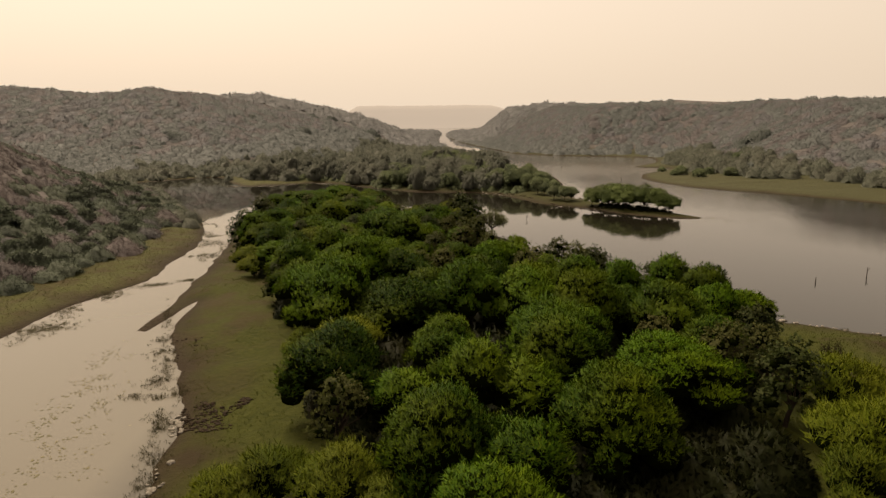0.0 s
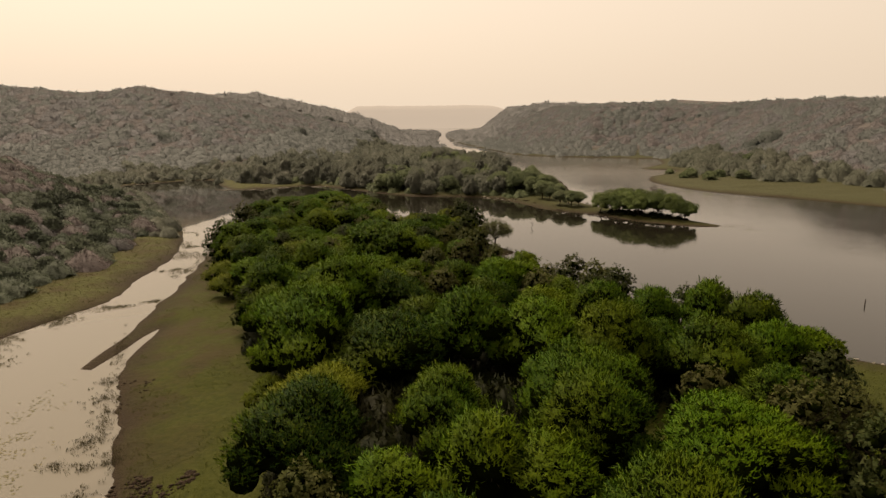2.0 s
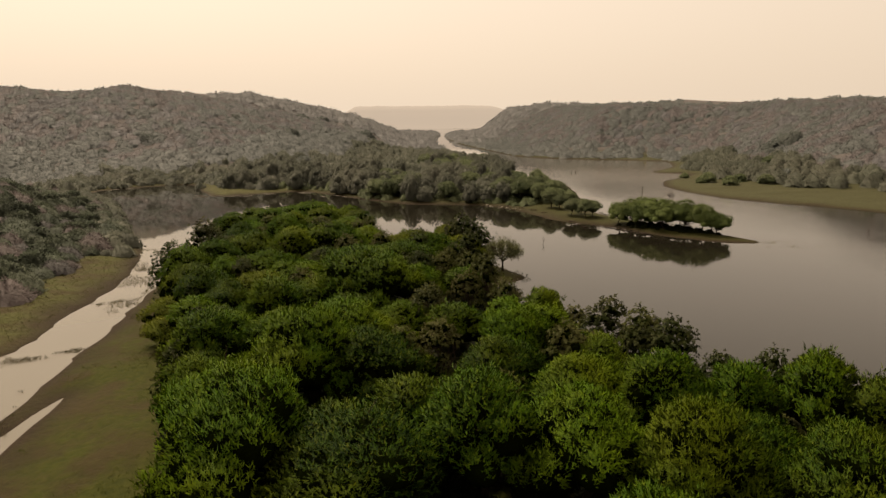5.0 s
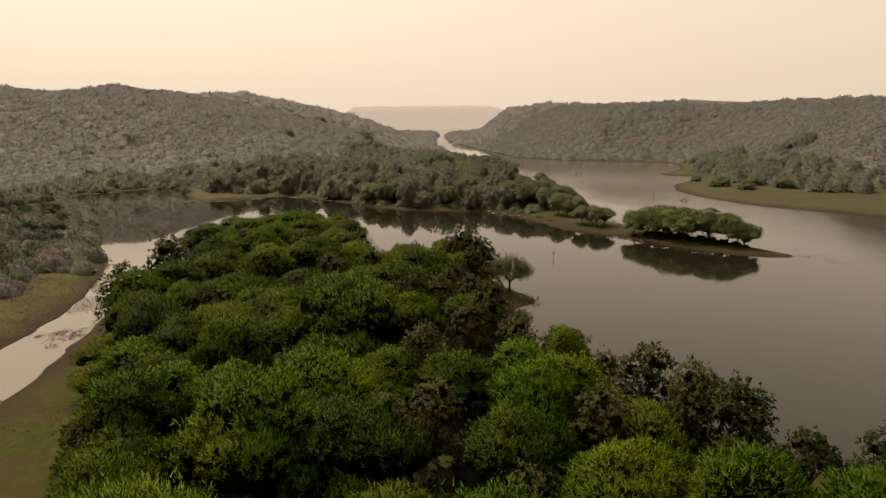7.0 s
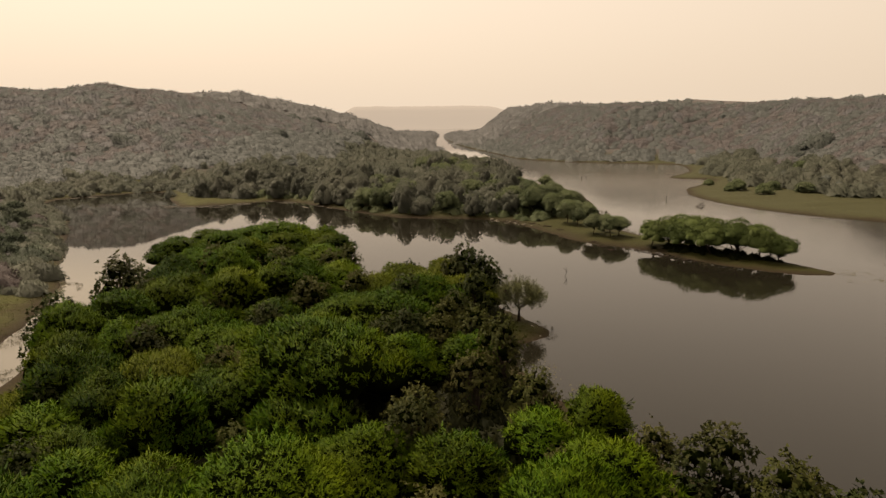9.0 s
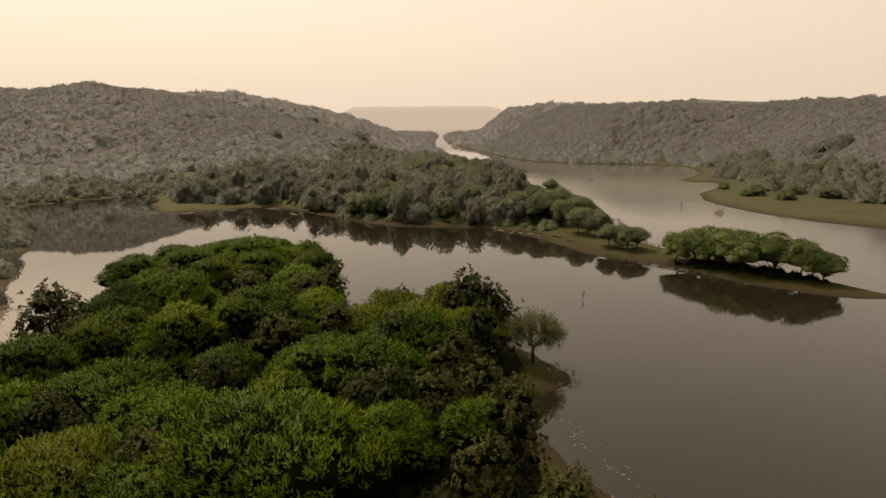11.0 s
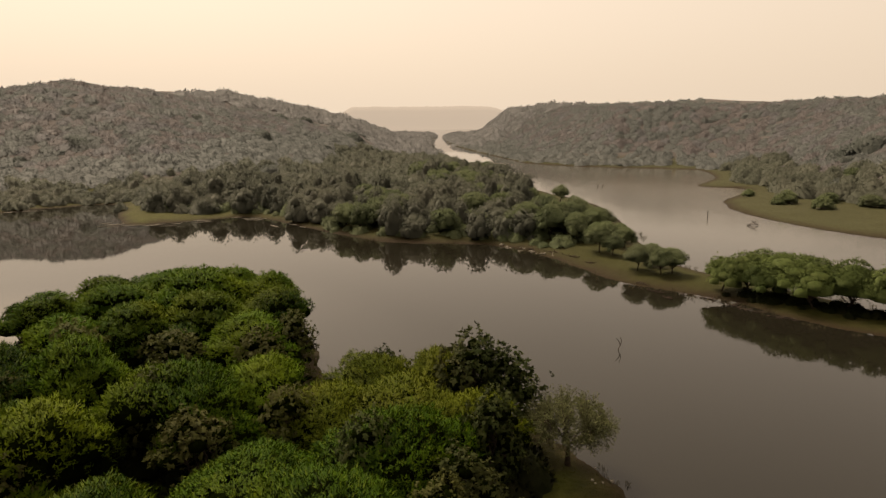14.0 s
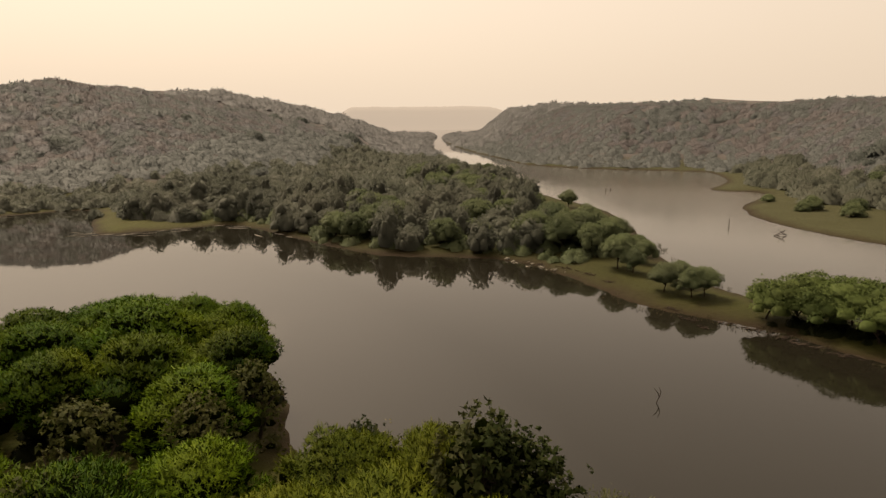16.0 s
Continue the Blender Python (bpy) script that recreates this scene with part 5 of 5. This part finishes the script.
tufts("grass", scatter(_r, 2500, 4, 15, 117, 137, lambda x, y: inside_distance(ISLAND_S, x, y) > 0.6, 0.4),
      GRASS, "sparse grass on the bare spit", "grass", 5, 0.2, 0.2, 0.03, 76)


# mud clods in the bare patch, and the red-brown thicket at the spit
def clods(name, x0, x1, y0, y1, n, lo, hi, seed, label):
    rng = np.random.default_rng(seed)
    chunks = []
    for x, y in scatter(rng, n, x0, x1, y0, y1, lambda x, y: (land_distance(x, y) > 0.1) & (lattice(x / 0.9, y / 0.9, seed) > -0.2), hi * 0.8):
        s = lo + (hi - lo) * rng.random()
        v = ICO1[0] * (1 + 0.2 * rng.normal(size=(len(ICO1[0]), 1))) * np.array([s, s * rng.uniform(0.6, 1), s * 0.5])
        chunks.append((v + np.array([x, y, ground_z(x, y)]), ICO1[1]))
    v, f = merge(chunks)
    return tagged(new(name, mesh_from(name, v, f, [MUDROCK])), label, "mud", kind="stuff")


clods("mud_clods", -22.0, -16.4, 44.0, 49.6, 900, 0.07, 0.26, 81, "trampled dark mud clods on the bank")
clods("mud_clods", -33, -26, 60, 66, 90, 0.08, 0.18, 82, "dark mud clods beside the inlet")


# floating leaves and scum in flat rafts
def pads(name, centres, label, seed):
    rng = np.random.default_rng(seed)
    chunks = []
    ang = np.linspace(0, 6.283, 6, endpoint=False)
    for cx, cy, sx, sy, n in centres:
        for _ in range(n):
            x, y = cx + rng.normal(0, sx), cy + rng.normal(0, sy)
            if lattice(np.array([x / 1.3]), np.array([y / 1.3]), seed)[0] < -0.1:
                continue
            s = rng.uniform(0.04, 0.13)
            rim = np.stack([x + s * np.cos(ang), y + s * rng.uniform(0.6, 1) * np.sin(ang), np.full(6, 0.012)], 1)
            top = np.concatenate([rim, [[x, y, 0.02]]])
            chunks.append((top, np.array([(i, (i + 1) % 6, 6) for i in range(6)])))
    v, f = merge(chunks)
    return tagged(new(name, mesh_from(name, v, f, [PAD])), label, "water plants", kind="stuff")


pads("floating_leaves", [(-31.0, 49, 1.6, 3.0, 360), (-33, 54, 1.2, 2.6, 300), (-28, 40, 2.0, 2.5, 260), (-34.8, 61, 0.9, 3, 140), (-30.5, 44, 1.2, 1.6, 160)], "pale floating leaves scattered on the channel", 91)
pads("floating_leaves", [(-3.5, 143.5, 1.3, 2.0, 120), (11.5, 113.5, 1.0, 1.4, 60), (13, 108, 1.0, 1.0, 30)], "pale floating leaves near the island's bay", 92)
pads("floating_leaves", [(68, 146, 4.0, 1.0, 240), (66, 151, 2.5, 1.2, 200)], "drifting weed off the end of the spit", 93)


# snags and posts in the lake
def snag(name, x, y, limbs_, label):
    chunks = []
    for pts, r in limbs_:
        pts = np.array(pts, float)
        chunks.append(tube(pts, np.linspace(r, r * 0.45, len(pts)), 6))
    v, f = merge(chunks)
    ob = new(name, mesh_from(name, v, f, [DEADWOOD], smooth=True))
    ob.matrix_basis = pose(x, y, 0)
    return tagged(ob, label, "dead branch")


snag("dead_branch", 20.6, 151.0, [([(-0.15, 0, -0.5), (-0.02, 0, 0.15), (0.2, 0.05, 0.55)], 0.06), ([(0.19, 0.04, 0.5), (0.0, 0, 0.95), (-0.28, 0.1, 1.3)], 0.05),
                                  ([(0.2, 0.05, 0.5), (0.28, 0.0, 1.0), (0.12, 0.05, 1.45)], 0.045)], "dark forked dead branch standing in the lake")
snag("dead_branch", 75.6, 232.0, [([(-1.4, 0, 0.1), (-0.3, 0.2, 0.5), (1.2, 0.3, 1.2)], 0.12), ([(1.4, 0.2, 0.15), (0.4, 0, 0.55), (-0.6, 0.1, 1.35)], 0.10),
                                  ([(-1.5, 0.3, -0.3), (0.0, 0.2, 0.25), (1.5, 0.1, 0.2)], 0.10), ([(0.4, 0, 0.55), (0.9, 0.2, 1.45)], 0.06)], "tangle of dead branches half sunk in the lake")
snag("dead_stump", 71.0, 246.5, [([(0, 0, -0.8), (0.05, 0, 0.8), (0.15, 0, 1.7)], 0.11), ([(0.05, 0, 0.9), (-0.15, 0.1, 1.6)], 0.08)], "slim dead trunk standing in the lake")
snag("dead_stump", 54.8, 88.4, [([(0, 0, -0.6), (0.02, 0, 0.4), (0.04, 0, 0.85)], 0.09)], "short dark stump standing in the water")
snag("dead_stump", 64.6, 91.8, [([(0, 0, -0.6), (0.06, 0, 0.7), (0.02, 0, 1.4)], 0.08), ([(0.05, 0, 0.8), (0.35, 0, 1.3), (0.5, 0, 1.25)], 0.05)], "dead snag with one side branch in water")
snag("dead_stump", 91.8, 160.4, [([(0, 0, -0.6), (0.2, 0, 0.5), (0.55, 0, 1.0)], 0.08), ([(0.1, 0, 0.3), (-0.2, 0, 0.8)], 0.05)], "small forked snag standing in water")
snag("dead_stump", 62.5, 326.0, [([(0, 0, -0.6), (0.0, 0, 0.6), (0.1, 0, 1.0)], 0.22)], "dark stump low in the water")
snag("dead_stump", 64.6, 327.0, [([(0, 0, -0.6), (0.0, 0, 0.5), (0.2, 0, 0.9)], 0.22)], "dark stump low in the water")


# bars of pale mud that break the surface off the north shore
def mud_bars(name, spots, label, seed):
    rng = np.random.default_rng(seed)
    chunks = []
    for cx, cy, turn, n in spots:
        for _ in range(n):
            a = radians(turn + rng.normal(0, 9))
            ln, wd = rng.uniform(0.8, 3.2), rng.uniform(0.15, 0.4)
            v = ICO1[0] * np.array([ln, wd, 0.09]) * (1 + 0.12 * rng.normal(size=(len(ICO1[0]), 1)))
            x = v[:, 0] * math.cos(a) - v[:, 1] * math.sin(a) + cx + rng.normal(0, 3.0)
            y = v[:, 0] * math.sin(a) + v[:, 1] * math.cos(a) + cy + rng.normal(0, 1.6)
            chunks.append((np.stack([x, y, v[:, 2] + 0.01], 1), ICO1[1]))
    v, f = merge(chunks)
    return tagged(new(name, mesh_from(name, v, f, [ROCK])), label, "mud", kind="stuff")


mud_bars("mud_bars", [(-80, 241, 20, 9), (-72, 242, 25, 7), (-62, 247, 20, 6), (-48, 251, -10, 8), (-36, 240, -40, 4), (-122, 268, 30, 6)], "thin pale mud bars just above the water", 95)


# driftwood washed up along the north shore and the spit
def driftwood(x, y, size, turn, seed):
    rng = np.random.default_rng(seed)
    chunks = []
    for _ in range(13):
        a = radians(turn + rng.normal(0, 38))
        ln = size * rng.uniform(0.5, 1.3)
        c = np.array([rng.normal(0, 0.6) * size, rng.normal(0, 0.2) * size, rng.uniform(0.0, 0.12)])
        c = np.array([c[0] * math.cos(radians(turn)) - c[1] * math.sin(radians(turn)), c[0] * math.sin(radians(turn)) + c[1] * math.cos(radians(turn)), c[2]])
        d = np.array([math.cos(a), math.sin(a), rng.uniform(-0.05, 0.45)]) * ln
        r = rng.uniform(0.03, 0.09) * (0.6 + 0.3 * size)
        chunks.append(tube([c - d * 0.4, c + rng.normal(0, 0.08, 3), c + d * 0.3 + rng.normal(0, 0.08, 3), c + d * 0.6], [r, r * 0.9, r * 0.6, r * 0.25], 5))
    v, f = merge(chunks)
    ob = new("driftwood", mesh_from("driftwood", v, f, [DEADWOOD], smooth=True))
    ob.matrix_basis = pose(x, y, max(ground_z(x, y), 0.0))
    return tagged(ob, "tangle of dark driftwood washed up at the waterline", "driftwood", "driftwood on the shore")


for k, (x, y, s, a) in enumerate([(19.4, 205.1, 1.3, -45), (22.6, 201.6, 1.5, -50), (25.3, 197.1, 1.2, -60), (27.2, 192.2, 1.0, -65), (31.8, 178.6, 0.8, -60), (32.6, 174.6, 0.8, -40), (33.4, 171.0, 0.7, -50),
                                  (38.7, 170.4, 1.2, -45), (40.4, 167.6, 1.3, -45), (42.2, 164.8, 1.3, -45), (44.2, 161.8, 1.1, -45), (36.6, 172.6, 0.9, -40)]):
    driftwood(x, y, s, a, 960 + k)
